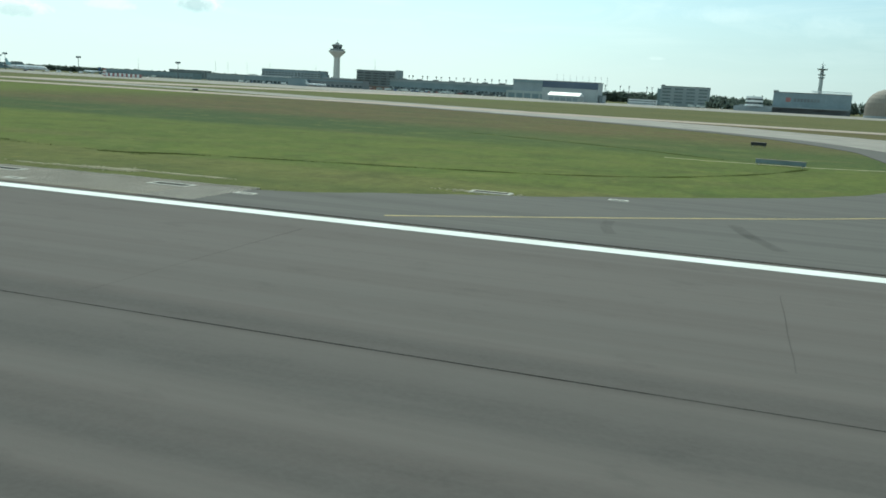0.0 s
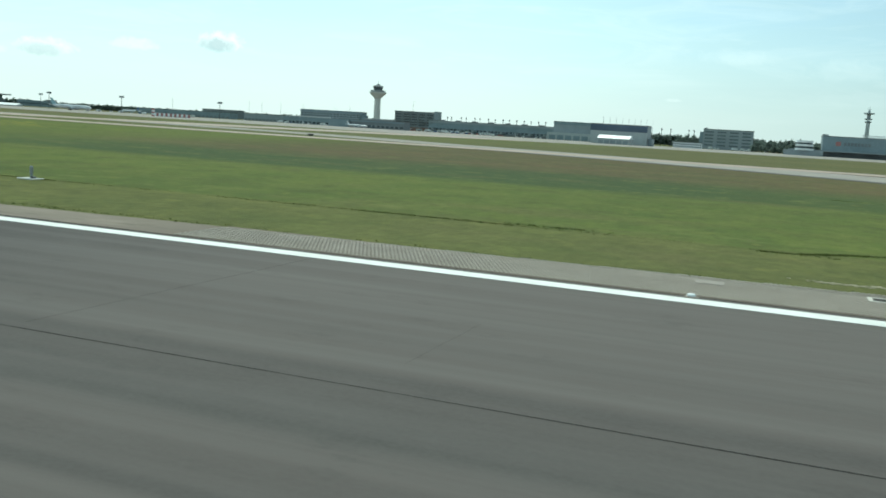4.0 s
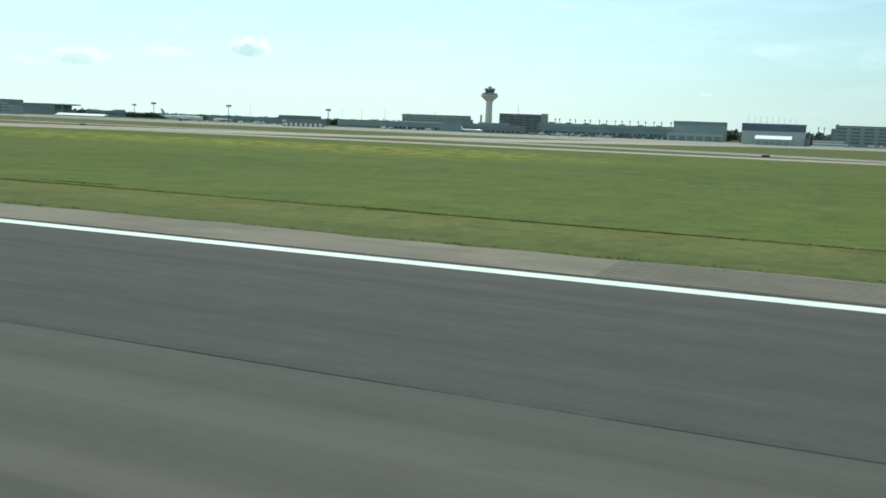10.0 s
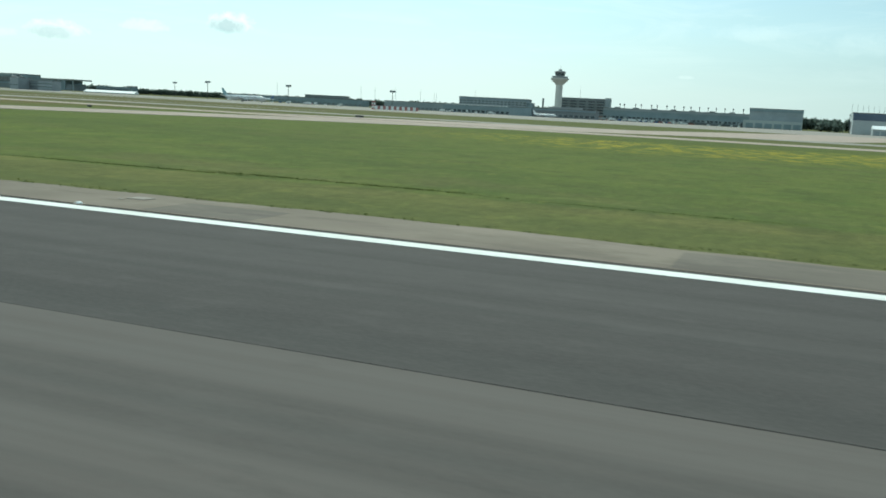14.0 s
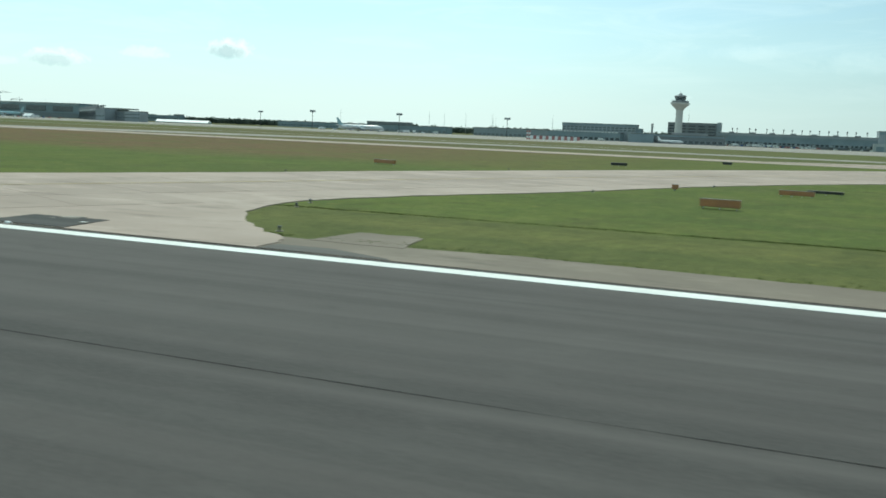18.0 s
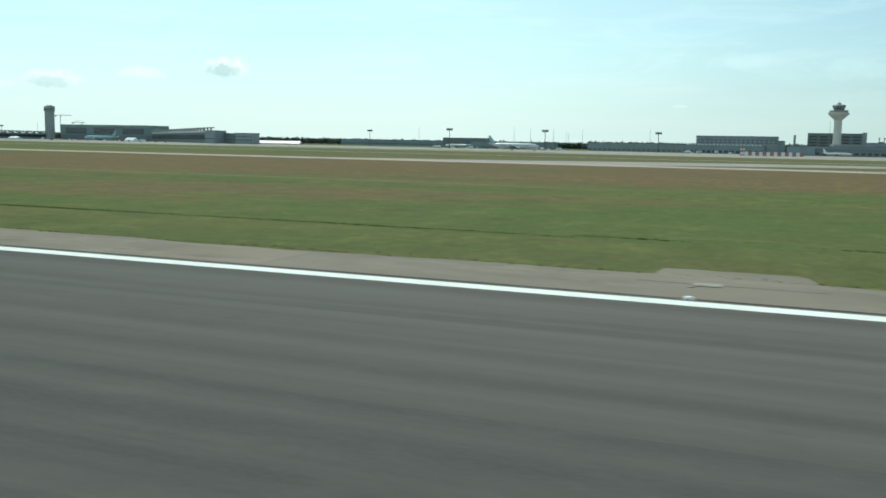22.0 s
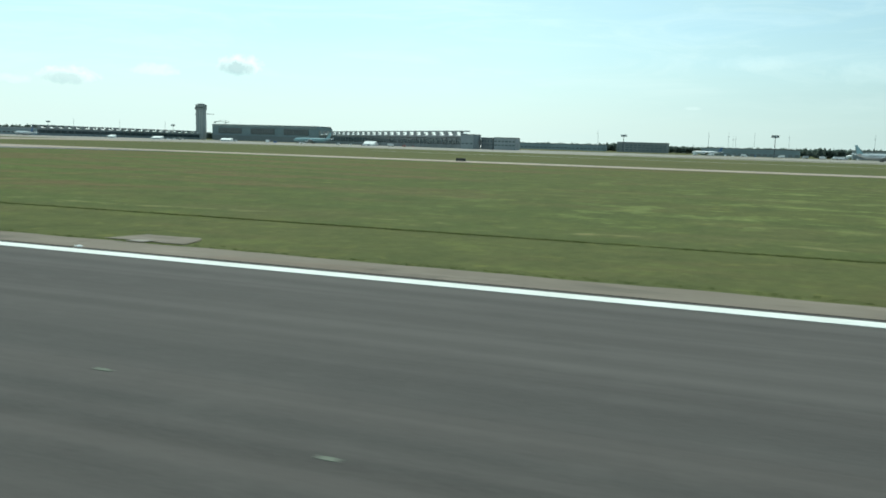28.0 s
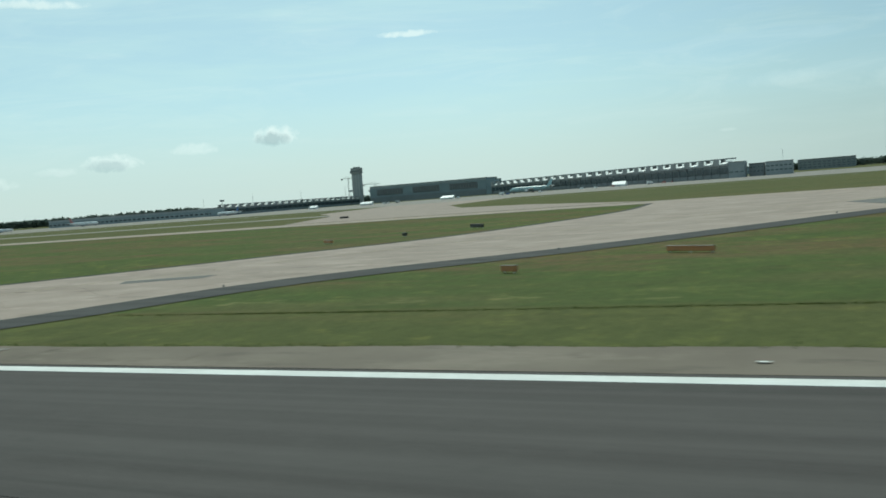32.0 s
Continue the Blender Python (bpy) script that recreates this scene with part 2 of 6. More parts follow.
def mat_asphalt(name, a, b, rubber=0.0, brown=0.25):
    n = Nodes(name, 0.9, 0.0, 0.08)
    streak = n.noise(1.0, (0.010, 0.55, 1), 5.0, 0.55)
    stain = n.noise(0.10, (0.35, 1, 1), 6.0, 0.6)
    grain = n.noise(9.0, detail=2.0)
    blotch = n.noise(0.7, (0.6, 1, 1), 6.0, 0.7)
    col = n.mix(n.step(streak, 0.32, 0.68), a, b)
    col = n.mix(n.step(stain, 0.40, 0.72, 0.0, brown), col, (0.096, 0.086, 0.080))
    tar = n.step(n.noise(1.0, (0.008, 0.55, 1), 3.0, 0.55), 0.52, 0.72, 0.0, 0.42)
    col = n.mix(tar, col, (0.034, 0.033, 0.032))
    if rubber:
        x, y = n.axis(0), n.axis(1)
        near = n.math("MULTIPLY", n.step(y, 14.91, 14.89), n.math("ADD", n.step(x, -470.0, -360.0), n.step(x, -980.0, -1060.0, 0.0, 0.25)))
        far = n.math("MULTIPLY", n.step(y, 14.89, 14.91), n.math("ADD", n.math("MULTIPLY", n.step(x, -740.0, -700.0), n.step(x, -585.0, -625.0, 0.0, 0.45)), n.step(x, -70.0, -50.0)))
        col = n.mix(n.math("ADD", near, far), col, (0.031, 0.025, 0.021), "ADD")
        course = n.math("MULTIPLY", n.step(y, 14.89, 14.91), n.math("MULTIPLY", n.step(x, -455.0, -415.0), n.step(x, -60.0, -80.0)))
        col = n.mix(n.math("MULTIPLY", course, 0.42), col, (0.046, 0.042, 0.041))       # the newer, darker course beside the edge line
        lane = n.math("MULTIPLY", n.step(y, 1.0, 5.0), n.step(y, 22.0, 13.0))
        col = n.mix(n.math("MULTIPLY", lane, n.step(n.noise(1.0, (0.004, 0.5, 1), 5.0), 0.35, 0.65, 0.05, rubber)), col, (0.042, 0.041, 0.040))
    col = n.mix(n.step(blotch, 0.48, 0.70, 0.0, 0.25), col, (0.114, 0.104, 0.098))
    col = n.mix(n.step(blotch, 0.46, 0.28, 0.0, 0.25), col, (0.042, 0.039, 0.038))
    col = n.mix(n.step(grain, 0.25, 0.8, 0.0, 0.30), col, (0.105, 0.100, 0.090))
    n.bump(grain, 0.006)
    return n.done(col)


def mat_grass():
    n = Nodes("grass", 0.95, 0.0, 0.03)
    x, y = n.axis(0), n.axis(1)
    big = n.noise(0.016, (0.8, 1, 1), 6.0, 0.65)
    mid = n.noise(0.14, (1.1, 0.8, 1), 7.0, 0.7)
    fine = n.noise(1.2, (1.2, 0.7, 1), 5.0, 0.75)
    swath = n.noise(1.0, (0.006, 0.16, 1), 3.0, 0.6)            # passes of the mower
    wide = n.math("MULTIPLY", n.math("SUBTRACT", n.noise(0.035, (0.5, 1, 1), 4.0, 0.6), 0.5), 26.0)
    # the mown strip by the runway
    mown = n.mix(n.step(mid, 0.32, 0.68), (0.124, 0.126, 0.038), (0.172, 0.160, 0.054))
    mown = n.mix(n.step(swath, 0.40, 0.62, 0.0, 0.55), mown, (0.094, 0.106, 0.032))
    mown = n.mix(n.step(n.noise(0.35, (0.6, 1, 1), 6.0, 0.7), 0.50, 0.70, 0.0, 0.6), mown, (0.080, 0.094, 0.028))
    mown = n.mix(n.step(n.math("ADD", y, n.math("MULTIPLY", mid, 6.0)), 45.5, 41.0, 0.0, 0.5), mown, (0.088, 0.104, 0.032))
    mown = n.mix(n.step(x, -430.0, -620.0, 0.0, 0.55), mown, (0.084, 0.100, 0.032))
    mown = n.mix(n.math("MULTIPLY", n.step(x, -520.0, -620.0), n.step(n.noise(0.09, (0.35, 1, 1), 6.0, 0.7), 0.48, 0.62, 0.0, 0.5)), mown, (0.136, 0.098, 0.046))
    # the taller meadow beyond it
    tall = n.mix(n.step(mid, 0.30, 0.70), (0.088, 0.121, 0.026), (0.128, 0.150, 0.032))
    tall = n.mix(n.step(swath, 0.38, 0.64, 0.0, 0.5), tall, (0.112, 0.122, 0.034))
    tall = n.mix(n.step(big, 0.45, 0.62, 0.0, 0.5), tall, (0.072, 0.098, 0.025))
    tall = n.mix(n.step(x, -560.0, -700.0, 0.0, 0.55), tall, (0.078, 0.100, 0.034))
    tall = n.mix(n.step(n.noise(0.085, (0.8, 0.8, 1), 7.0, 0.72), 0.54, 0.68, 0.0, 0.35), tall, (0.150, 0.128, 0.046))
    rim = n.math("ADD", y, wide)
    lush = n.math("MULTIPLY", n.step(x, -175.0, -115.0), n.step(n.math("ADD", y, n.math("MULTIPLY", wide, 0.25)), 82.0, 90.0))
    tall = n.mix(n.math("MULTIPLY", lush, n.step(x, -60.0, -15.0, 0.95, 0.55)), tall, (0.047, 0.074, 0.031))
    east, west = n.step(x, -185.0, -110.0, 0.0, 0.62), n.math("MULTIPLY", n.step(x, -480.0, -600.0), n.step(n.math("ADD", x, n.math("MULTIPLY", wide, 1.5)), -940.0, -875.0, 0.08, 0.95))
    sorrel = n.math("MULTIPLY", n.math("ADD", east, west), n.step(rim, 106.0, 132.0))
    sorrel = n.math("MULTIPLY", sorrel, n.step(n.noise(0.10, (0.5, 0.9, 1), 8.0, 0.8), 0.36, 0.56, 0.35, 1.0))
    tall = n.mix(n.math("MULTIPLY", sorrel, 0.92), tall, (0.160, 0.082, 0.055))
    west_green = n.math("MULTIPLY", n.step(x, -1120.0, -1200.0), n.step(n.noise(0.045, (0.5, 1, 1), 5.0, 0.65), 0.42, 0.58, 0.25, 0.85))
    tall = n.mix(west_green, tall, (0.082, 0.132, 0.026))
    tall = n.mix(n.step(x, -1300.0, -1350.0, 0.0, 0.45), tall, (0.056, 0.096, 0.024))
    rusty = n.math("ADD", n.math("MULTIPLY", n.step(x, -640.0, -760.0), n.step(x, -930.0, -880.0, 0.12, 1.0)), n.step(x, -1090.0, -1140.0, 0.0, 0.88))
    patchy = n.math("MULTIPLY", n.step(n.noise(0.055, (0.30, 1.0, 1), 6.0, 0.68), 0.45, 0.57), n.math("MULTIPLY", n.step(y, 54.0, 66.0), rusty))
    patchy = n.math("MULTIPLY", patchy, n.step(n.noise(0.30, (0.7, 0.8, 1), 6.0, 0.75), 0.36, 0.56, 0.3, 1.0))
    tall = n.mix(n.math("MULTIPLY", patchy, 0.85), tall, (0.172, 0.094, 0.056))
    speck = n.math("MULTIPLY", n.step(n.noise(0.38, (0.7, 0.9, 1), 5.0, 0.75), 0.58, 0.66), n.math("MULTIPLY", n.step(y, 60.0, 90.0), n.step(x, -880.0, -1000.0)))
    tall = n.mix(n.math("MULTIPLY", speck, 0.55), tall, (0.30, 0.27, 0.07))
    bloom = n.math("MULTIPLY", n.step(n.noise(0.024, (0.25, 1, 1), 3.0), 0.52, 0.66), n.step(n.noise(0.45, (0.9, 0.8, 1), 5.0, 0.75), 0.54, 0.62))
    bloom = n.math("MULTIPLY", bloom, n.step(y, 62.0, 95.0))
    tall = n.mix(n.math("MULTIPLY", bloom, 0.35), tall, (0.42, 0.36, 0.03))
    wx, wy = n.math("ADD", x, n.math("MULTIPLY", big, 160.0)), n.math("ADD", y, n.math("MULTIPLY", big, 60.0))
    patch = n.math("MULTIPLY", n.math("MULTIPLY", n.step(wx, -330.0, -265.0), n.step(wx, -110.0, -165.0)), n.math("MULTIPLY", n.step(wy, 150.0, 192.0), n.step(wy, 240.0, 208.0)))
    tall = n.mix(n.math("MULTIPLY", patch, n.step(n.noise(0.30, (0.9, 0.8, 1), 5.0, 0.75), 0.49, 0.57, 0.0, 0.9)), tall, (0.44, 0.35, 0.03))
    track = n.math("MULTIPLY", n.math("MULTIPLY", n.step(y, 104.0, 106.5), n.step(y, 111.0, 108.5)), n.math("MULTIPLY", n.step(x, -1010.0, -960.0), n.step(x, -690.0, -760.0)))
    tall = n.mix(n.math("MULTIPLY", track, 0.6), tall, (0.170, 0.165, 0.075))
    edge = n.math("ADD", 47.4, n.math("MULTIPLY", n.math("SUBTRACT", mid, 0.5), 2.5))
    col = n.mix(n.step(y, n.math("SUBTRACT", edge, 0.6), n.math("ADD", edge, 0.6)), mown, tall)
    umbel = n.math("MULTIPLY", n.math("MULTIPLY", n.step(x, -1150.0, -1075.0), n.step(x, -930.0, -1000.0)), n.math("MULTIPLY", n.step(y, 52.0, 62.0), n.step(y, 210.0, 120.0)))
    col = n.mix(n.math("MULTIPLY", umbel, n.step(n.noise(0.20, (0.8, 0.8, 1), 6.0, 0.72), 0.52, 0.62, 0.0, 0.75)), col, (0.285, 0.320, 0.105))
    col = n.mix(n.step(x, -860.0, -1040.0, 0.0, 0.22), col, (0.112, 0.104, 0.040))
    tuft = n.noise(0.26, (0.8, 0.7, 1), 8.0, 0.78)
    col = n.mix(n.step(tuft, 0.50, 0.64, 0.0, 0.55), col, (0.062, 0.072, 0.022))
    col = n.mix(n.step(tuft, 0.48, 0.36, 0.0, 0.50), col, (0.160, 0.168, 0.048))
    col = n.mix(n.step(n.noise(0.050, (0.6, 1.3, 1), 6.0, 0.7), 0.52, 0.66, 0.0, 0.45), col, (0.132, 0.112, 0.050))
    # between the taxiways: short, dry grass
    col = n.mix(n.step(y, 262.0, 272.0, 0.0, 0.75), col, n.mix(n.step(big, 0.40, 0.60), (0.098, 0.104, 0.040), (0.128, 0.118, 0.048)))
    col = n.mix(n.step(fine, 0.30, 0.75, 0.0, 0.50), col, (0.050, 0.058, 0.016))
    straw = n.math("MULTIPLY", n.math("MULTIPLY", n.step(y, 48.6, 50.2), n.step(y, 56.0, 51.5)), n.step(x, -900.0, -1150.0, 0.2, 0.6))
    col = n.mix(n.math("MULTIPLY", straw, n.step(n.noise(0.16, (1.2, 2, 1), 5.0, 0.65), 0.54, 0.66)), col, (0.25, 0.22, 0.10))
    col = n.mix(n.step(n.noise(0.55, (1.0, 0.8, 1), 5.0, 0.7), 0.55, 0.72, 0.0, 0.45), col, (0.19, 0.175, 0.048))
    col = n.mix(0.10, col, (0.112, 0.116, 0.104))               # dust and dead stalks
    n.bump(n.math("ADD", fine, n.noise(6.0, detail=3.0)), 0.10, 0.8)
    return n.done(col)


def mat_concrete(name, a, b, per_object=0.5):
    n = Nodes(name, 0.85, 0.0, 0.1)
    col = n.mix(n.step(n.noise(0.12, detail=6.0), 0.3, 0.7), a, b)
    col = n.mix(n.math("MULTIPLY", n.random(), per_object), col, tuple(c * 0.72 for c in a))
    col = n.mix(n.step(n.noise(0.5, (0.3, 1, 1), 6.0, 0.65), 0.52, 0.74, 0.0, 0.60), col, tuple(c * 0.5 for c in a))
    col = n.mix(n.step(n.noise(0.22, (0.5, 1, 1), 7.0, 0.72), 0.50, 0.36, 0.0, 0.55), col, tuple(min(1, c * 1.22) for c in b))
    grain = n.noise(7.0, detail=3.0)
    col = n.mix(n.step(grain, 0.2, 0.8, 0.0, 0.25), col, tuple(c * 0.6 for c in b))
    n.bump(grain, 0.006)
    return n.done(col)


def mat_glass(name, tone):
    n = Nodes(name, 0.12, 0.0, 0.7)
    return n.done(n.mix(n.step(n.noise(0.25, detail=3.0), 0.3, 0.7), tone, tuple(t * 1.7 for t in tone)))


M = dict(
    grass=mat_grass(),
    asphalt=mat_asphalt("worn_asphalt", (0.066, 0.058, 0.056), (0.097, 0.087, 0.083), 0.50),
    asphalt_taxi=mat_asphalt("taxiway_asphalt", (0.092, 0.086, 0.080), (0.128, 0.119, 0.110), 0.0, 0.3),
    asphalt_dark=mat_asphalt("dark_asphalt", (0.046, 0.045, 0.045), (0.070, 0.068, 0.066), 0.0, 0.1),
    shoulder=mat_concrete("shoulder_paving", (0.150, 0.124, 0.098), (0.205, 0.171, 0.137), 0.25),
    concrete=mat_concrete("taxiway_concrete", (0.300, 0.238, 0.200), (0.365, 0.294, 0.250), 0.40),
    apron=mat_concrete("apron_concrete", (0.215, 0.194, 0.172), (0.290, 0.262, 0.234), 0.2),
    joint=mat_simple("joint_filler", (0.036, 0.035, 0.034), (0.050, 0.049, 0.047), 0.8, 0.9, spec=0.03),
    white_paint=mat_simple("white_road_paint", (0.76, 0.75, 0.72), (0.66, 0.65, 0.62), 0.6, 0.8, spec=0.1),
    faded_paint=mat_simple("faded_paint", (0.14, 0.155, 0.125), (0.19, 0.20, 0.165), 2.0, 0.9, spec=0.05),
    yellow_paint=mat_simple("yellow_road_paint", (0.62, 0.40, 0.045), (0.50, 0.33, 0.06), 1.2, 0.6),
    pale_yellow=mat_simple("bleached_yellow_paint", (0.46, 0.36, 0.16), (0.36, 0.29, 0.16), 1.5, 0.8, spec=0.1),
    shoulder_dark=mat_concrete("dark_shoulder_panel", (0.118, 0.101, 0.084), (0.158, 0.135, 0.112), 0.2),
    shoulder_pale=mat_concrete("pale_shoulder_panel", (0.165, 0.130, 0.100), (0.215, 0.172, 0.135), 0.2),
    paver=mat_simple("paver_block", (0.32, 0.285, 0.245), (0.39, 0.35, 0.30), 0.5, 0.85, spec=0.05),
    paver_worn=mat_simple("worn_paver_block", (0.190, 0.162, 0.134), (0.235, 0.202, 0.170), 0.5, 0.85, spec=0.05),
    gravel=mat_simple("tan_gravel", (0.31, 0.275, 0.190), (0.40, 0.360, 0.255), 1.5, 0.9, spec=0.05),
    plate=mat_simple("concrete_plate", (0.21, 0.182, 0.152), (0.27, 0.235, 0.20), 1.5, 0.8),
    closed=mat_asphalt("weathered_asphalt", (0.140, 0.122, 0.112), (0.200, 0.177, 0.162), 0.0, 0.5),
    asphalt_grey=mat_asphalt("pale_grey_asphalt", (0.150, 0.148, 0.140), (0.195, 0.190, 0.178), 0.0, 0.2),
    tower_grey=mat_simple("grey_tower_cladding", (0.35, 0.36, 0.37), (0.42, 0.43, 0.435), 0.08, 0.7),
    roof_white=mat_simple("white_sheet_roof", (0.84, 0.84, 0.83), (0.80, 0.80, 0.79), 0.2, 0.5),
    # pale blue-grey: distance haze painted into the hills' base colour
    distance=mat_simple("hazy_hills", (0.30, 0.36, 0.37), (0.36, 0.42, 0.43), 0.002, 0.95, spec=0.0),
    dark_bed=mat_simple("grate_shadow", (0.050, 0.048, 0.044), (0.075, 0.072, 0.066), 2.0, 0.95, spec=0.02),
    frame_concrete=mat_simple("drain_frame_concrete", (0.50, 0.47, 0.42), (0.58, 0.54, 0.48), 1.5, 0.85, spec=0.05),
    pad=mat_asphalt("pad_asphalt", (0.046, 0.043, 0.042), (0.066, 0.061, 0.058), 0.0, 0.2),
    orange=mat_simple("orange_enamel", (0.40, 0.185, 0.070), (0.32, 0.155, 0.075), 1.2, 0.5),
    slate=mat_simple("slate_blue_enamel", (0.15, 0.20, 0.215), (0.19, 0.245, 0.26), 1.0, 0.5),
    black=mat_simple("black_enamel", (0.022, 0.024, 0.026), (0.040, 0.042, 0.044), 1.0, 0.5),
    red=mat_simple("red_paint", (0.40, 0.16, 0.15), (0.35, 0.17, 0.16), 0.5, 0.5),
    red_lamp=mat_simple("red_lens", (0.62, 0.05, 0.04), (0.55, 0.08, 0.05), 3.0, 0.3),
    white=mat_simple("white_enamel", (0.78, 0.79, 0.79), (0.70, 0.71, 0.72), 0.3, 0.4),
    grey_metal=mat_simple("galvanised_steel", (0.30, 0.31, 0.32), (0.40, 0.41, 0.42), 1.0, 0.45, 0.6),
    dark_metal=mat_simple("dark_steel", (0.07, 0.075, 0.08), (0.11, 0.115, 0.12), 0.8, 0.5, 0.4),
    tower_concrete=mat_simple("tower_concrete", (0.50, 0.49, 0.46), (0.57, 0.56, 0.52), 0.08, 0.8),
    dark_block=mat_simple("dark_tower_cladding", (0.27, 0.275, 0.28), (0.33, 0.335, 0.34), 0.08, 0.7),
    charcoal=mat_simple("charcoal_cladding", (0.165, 0.182, 0.194), (0.205, 0.224, 0.234), 0.06, 0.6),
    navy=mat_simple("navy_cladding", (0.075, 0.10, 0.15), (0.10, 0.125, 0.17), 0.06, 0.5),
    grey_clad=mat_simple("grey_cladding", (0.255, 0.285, 0.30), (0.315, 0.345, 0.36), 0.05, 0.6),
    pale_clad=mat_simple("pale_cladding", (0.37, 0.39, 0.395), (0.43, 0.455, 0.455), 0.05, 0.6),
    teal_clad=mat_simple("blue_grey_cladding", (0.195, 0.245, 0.270), (0.245, 0.300, 0.325), 0.05, 0.6),
    roof=mat_simple("roof_felt", (0.16, 0.16, 0.16), (0.22, 0.22, 0.215), 0.1, 0.9),
    brick=mat_simple("brown_brick", (0.20, 0.12, 0.09), (0.26, 0.17, 0.13), 0.2, 0.85),
    glass=mat_glass("dark_window_glass", (0.035, 0.048, 0.055)),
    pane=mat_glass("window_glass", (0.07, 0.095, 0.105)),
    aluminium=mat_simple("aircraft_paint", (0.74, 0.75, 0.76), (0.66, 0.67, 0.69), 0.1, 0.35, 0.0),
    turquoise=mat_simple("turquoise_paint", (0.28, 0.42, 0.45), (0.33, 0.47, 0.50), 0.1, 0.35),
    blue=mat_simple("blue_paint", (0.06, 0.13, 0.30), (0.08, 0.16, 0.34), 0.3, 0.4),
    bark=mat_simple("bark", (0.10, 0.075, 0.05), (0.14, 0.11, 0.08), 0.6, 0.95),
)


def leafy(n, col, share):
    """Thin leaves: part of the light comes through them."""
    back_lit = n.t.nodes.new("ShaderNodeBsdfTranslucent")
    n.put(col, back_lit.inputs["Color"])
    blend = n.t.nodes.new("ShaderNodeMixShader")
    blend.inputs[0].default_value = share
    n.t.links.new(n.b.outputs[0], blend.inputs[1])
    n.t.links.new(back_lit.outputs[0], blend.inputs[2])
    n.t.links.new(blend.outputs[0], n.t.nodes["Material Output"].inputs["Surface"])
    return n.done(col)


def mat_leaves():
    n = Nodes("foliage", 0.85, 0.0, 0.2)
    # greens lifted and blued: the haze before the far trees is in this colour
    col = n.mix(n.island(), (0.105, 0.140, 0.118), (0.150, 0.185, 0.158))
    col = n.mix(n.step(n.noise(0.05), 0.35, 0.65, 0.0, 0.6), col, (0.125, 0.155, 0.138))
    return leafy(n, col, 0.6)


def mat_blades():
    n = Nodes("grass_blades", 0.85, 0.0, 0.15)
    col = n.mix(n.island(), (0.050, 0.072, 0.019), (0.100, 0.112, 0.031))
    return leafy(n, col, 0.5)


def mat_rubber():
    """A thin film of tyre rubber, worn through in places."""
    n = Nodes("tyre_rubber", 0.9, 0.0, 0.02)
    n.put(n.step(n.noise(1.1, (1, 0.4, 1), 5.0, 0.65), 0.25, 0.75, 0.02, 0.20), n.b.inputs["Alpha"])
    return n.done(n.mix(n.noise(3.0), (0.026, 0.026, 0.026), (0.040, 0.039, 0.038)))


def mat_seam():
    """A filled seam, partly worn away."""
    n = Nodes("seam_filler", 0.9, 0.0, 0.02)
    n.put(n.step(n.noise(0.12, (1, 0.1, 1), 5.0, 0.7), 0.35, 0.65, 0.06, 0.6), n.b.inputs["Alpha"])
    return n.done(n.mix(n.noise(2.0), (0.036, 0.034, 0.033), (0.056, 0.052, 0.050)))


def mat_worn_yellow():
    """Old yellow paint, flaking off the asphalt."""
    n = Nodes("flaking_yellow_paint", 0.85, 0.0, 0.05)
    n.put(n.step(n.noise(0.9, (1, 1, 1), 6.0, 0.7), 0.36, 0.60, 0.25, 0.95), n.b.inputs["Alpha"])
    return n.done(n.mix(n.noise(1.5), (0.40, 0.34, 0.19), (0.30, 0.26, 0.16)))


M["worn_yellow"] = mat_worn_yellow()
M["seam"] = mat_seam()
M["rubber"] = mat_rubber()
M["leaves"], M["blades"] = mat_leaves(), mat_blades()


# ---- mesh helpers (metres on the airfield) ----
def bx(bm, x0, x1, y0, y1, z0, z1):
    v = [bm.verts.new((x, y, z)) for z in (z0, z1) for x, y in ((x0, y0), (x1, y0), (x1, y1), (x0, y1))]
    for q in ((3, 2, 1, 0), (4, 5, 6, 7), (0, 1, 5, 4), (1, 2, 6, 5), (2, 3, 7, 6), (3, 0, 4, 7)):
        bm.faces.new([v[i] for i in q])


def prism(bm, pts, z0, z1):
    a = [bm.verts.new((x, y, z0)) for x, y in pts]
    b = [bm.verts.new((x, y, z1)) for x, y in pts]
    bm.faces.new(a[::-1]), bm.faces.new(b)
    for i in range(len(pts)):
        j = (i + 1) % len(pts)
        bm.faces.new((a[i], a[j], b[j], b[i]))
    bmesh.ops.recalc_face_normals(bm, faces=bm.faces)


def lathe(bm, x, y, profile, n=20):
    """A turned form round a vertical axis; profile: (radius, height) from below."""
    rings = [[bm.verts.new((x + r * math.cos(6.2832 * k / n), y + r * math.sin(6.2832 * k / n), z)) for k in range(n)] for r, z in profile]
    for a, b in zip(rings, rings[1:]):
        for k in range(n):
            bm.faces.new((a[k], a[(k + 1) % n], b[(k + 1) % n], b[k]))
    bm.faces.new(rings[0][::-1]), bm.faces.new(rings[-1])


def tube(bm, a, b, r, n=6, r2=None):
    a, b = Vector(a), Vector(b)
    q = (b - a).to_track_quat("Z", "Y").to_matrix()
    ends = []
    for p, rr in ((a, r), (b, r if r2 is None else r2)):
        ends.append([bm.verts.new(p + q @ Vector((rr * math.cos(6.2832 * k / n), rr * math.sin(6.2832 * k / n), 0))) for k in range(n)])
    for k in range(n):
        bm.faces.new((ends[0][k], ends[0][(k + 1) % n], ends[1][(k + 1) % n], ends[1][k]))
    bm.faces.new(ends[0][::-1]), bm.faces.new(ends[1])


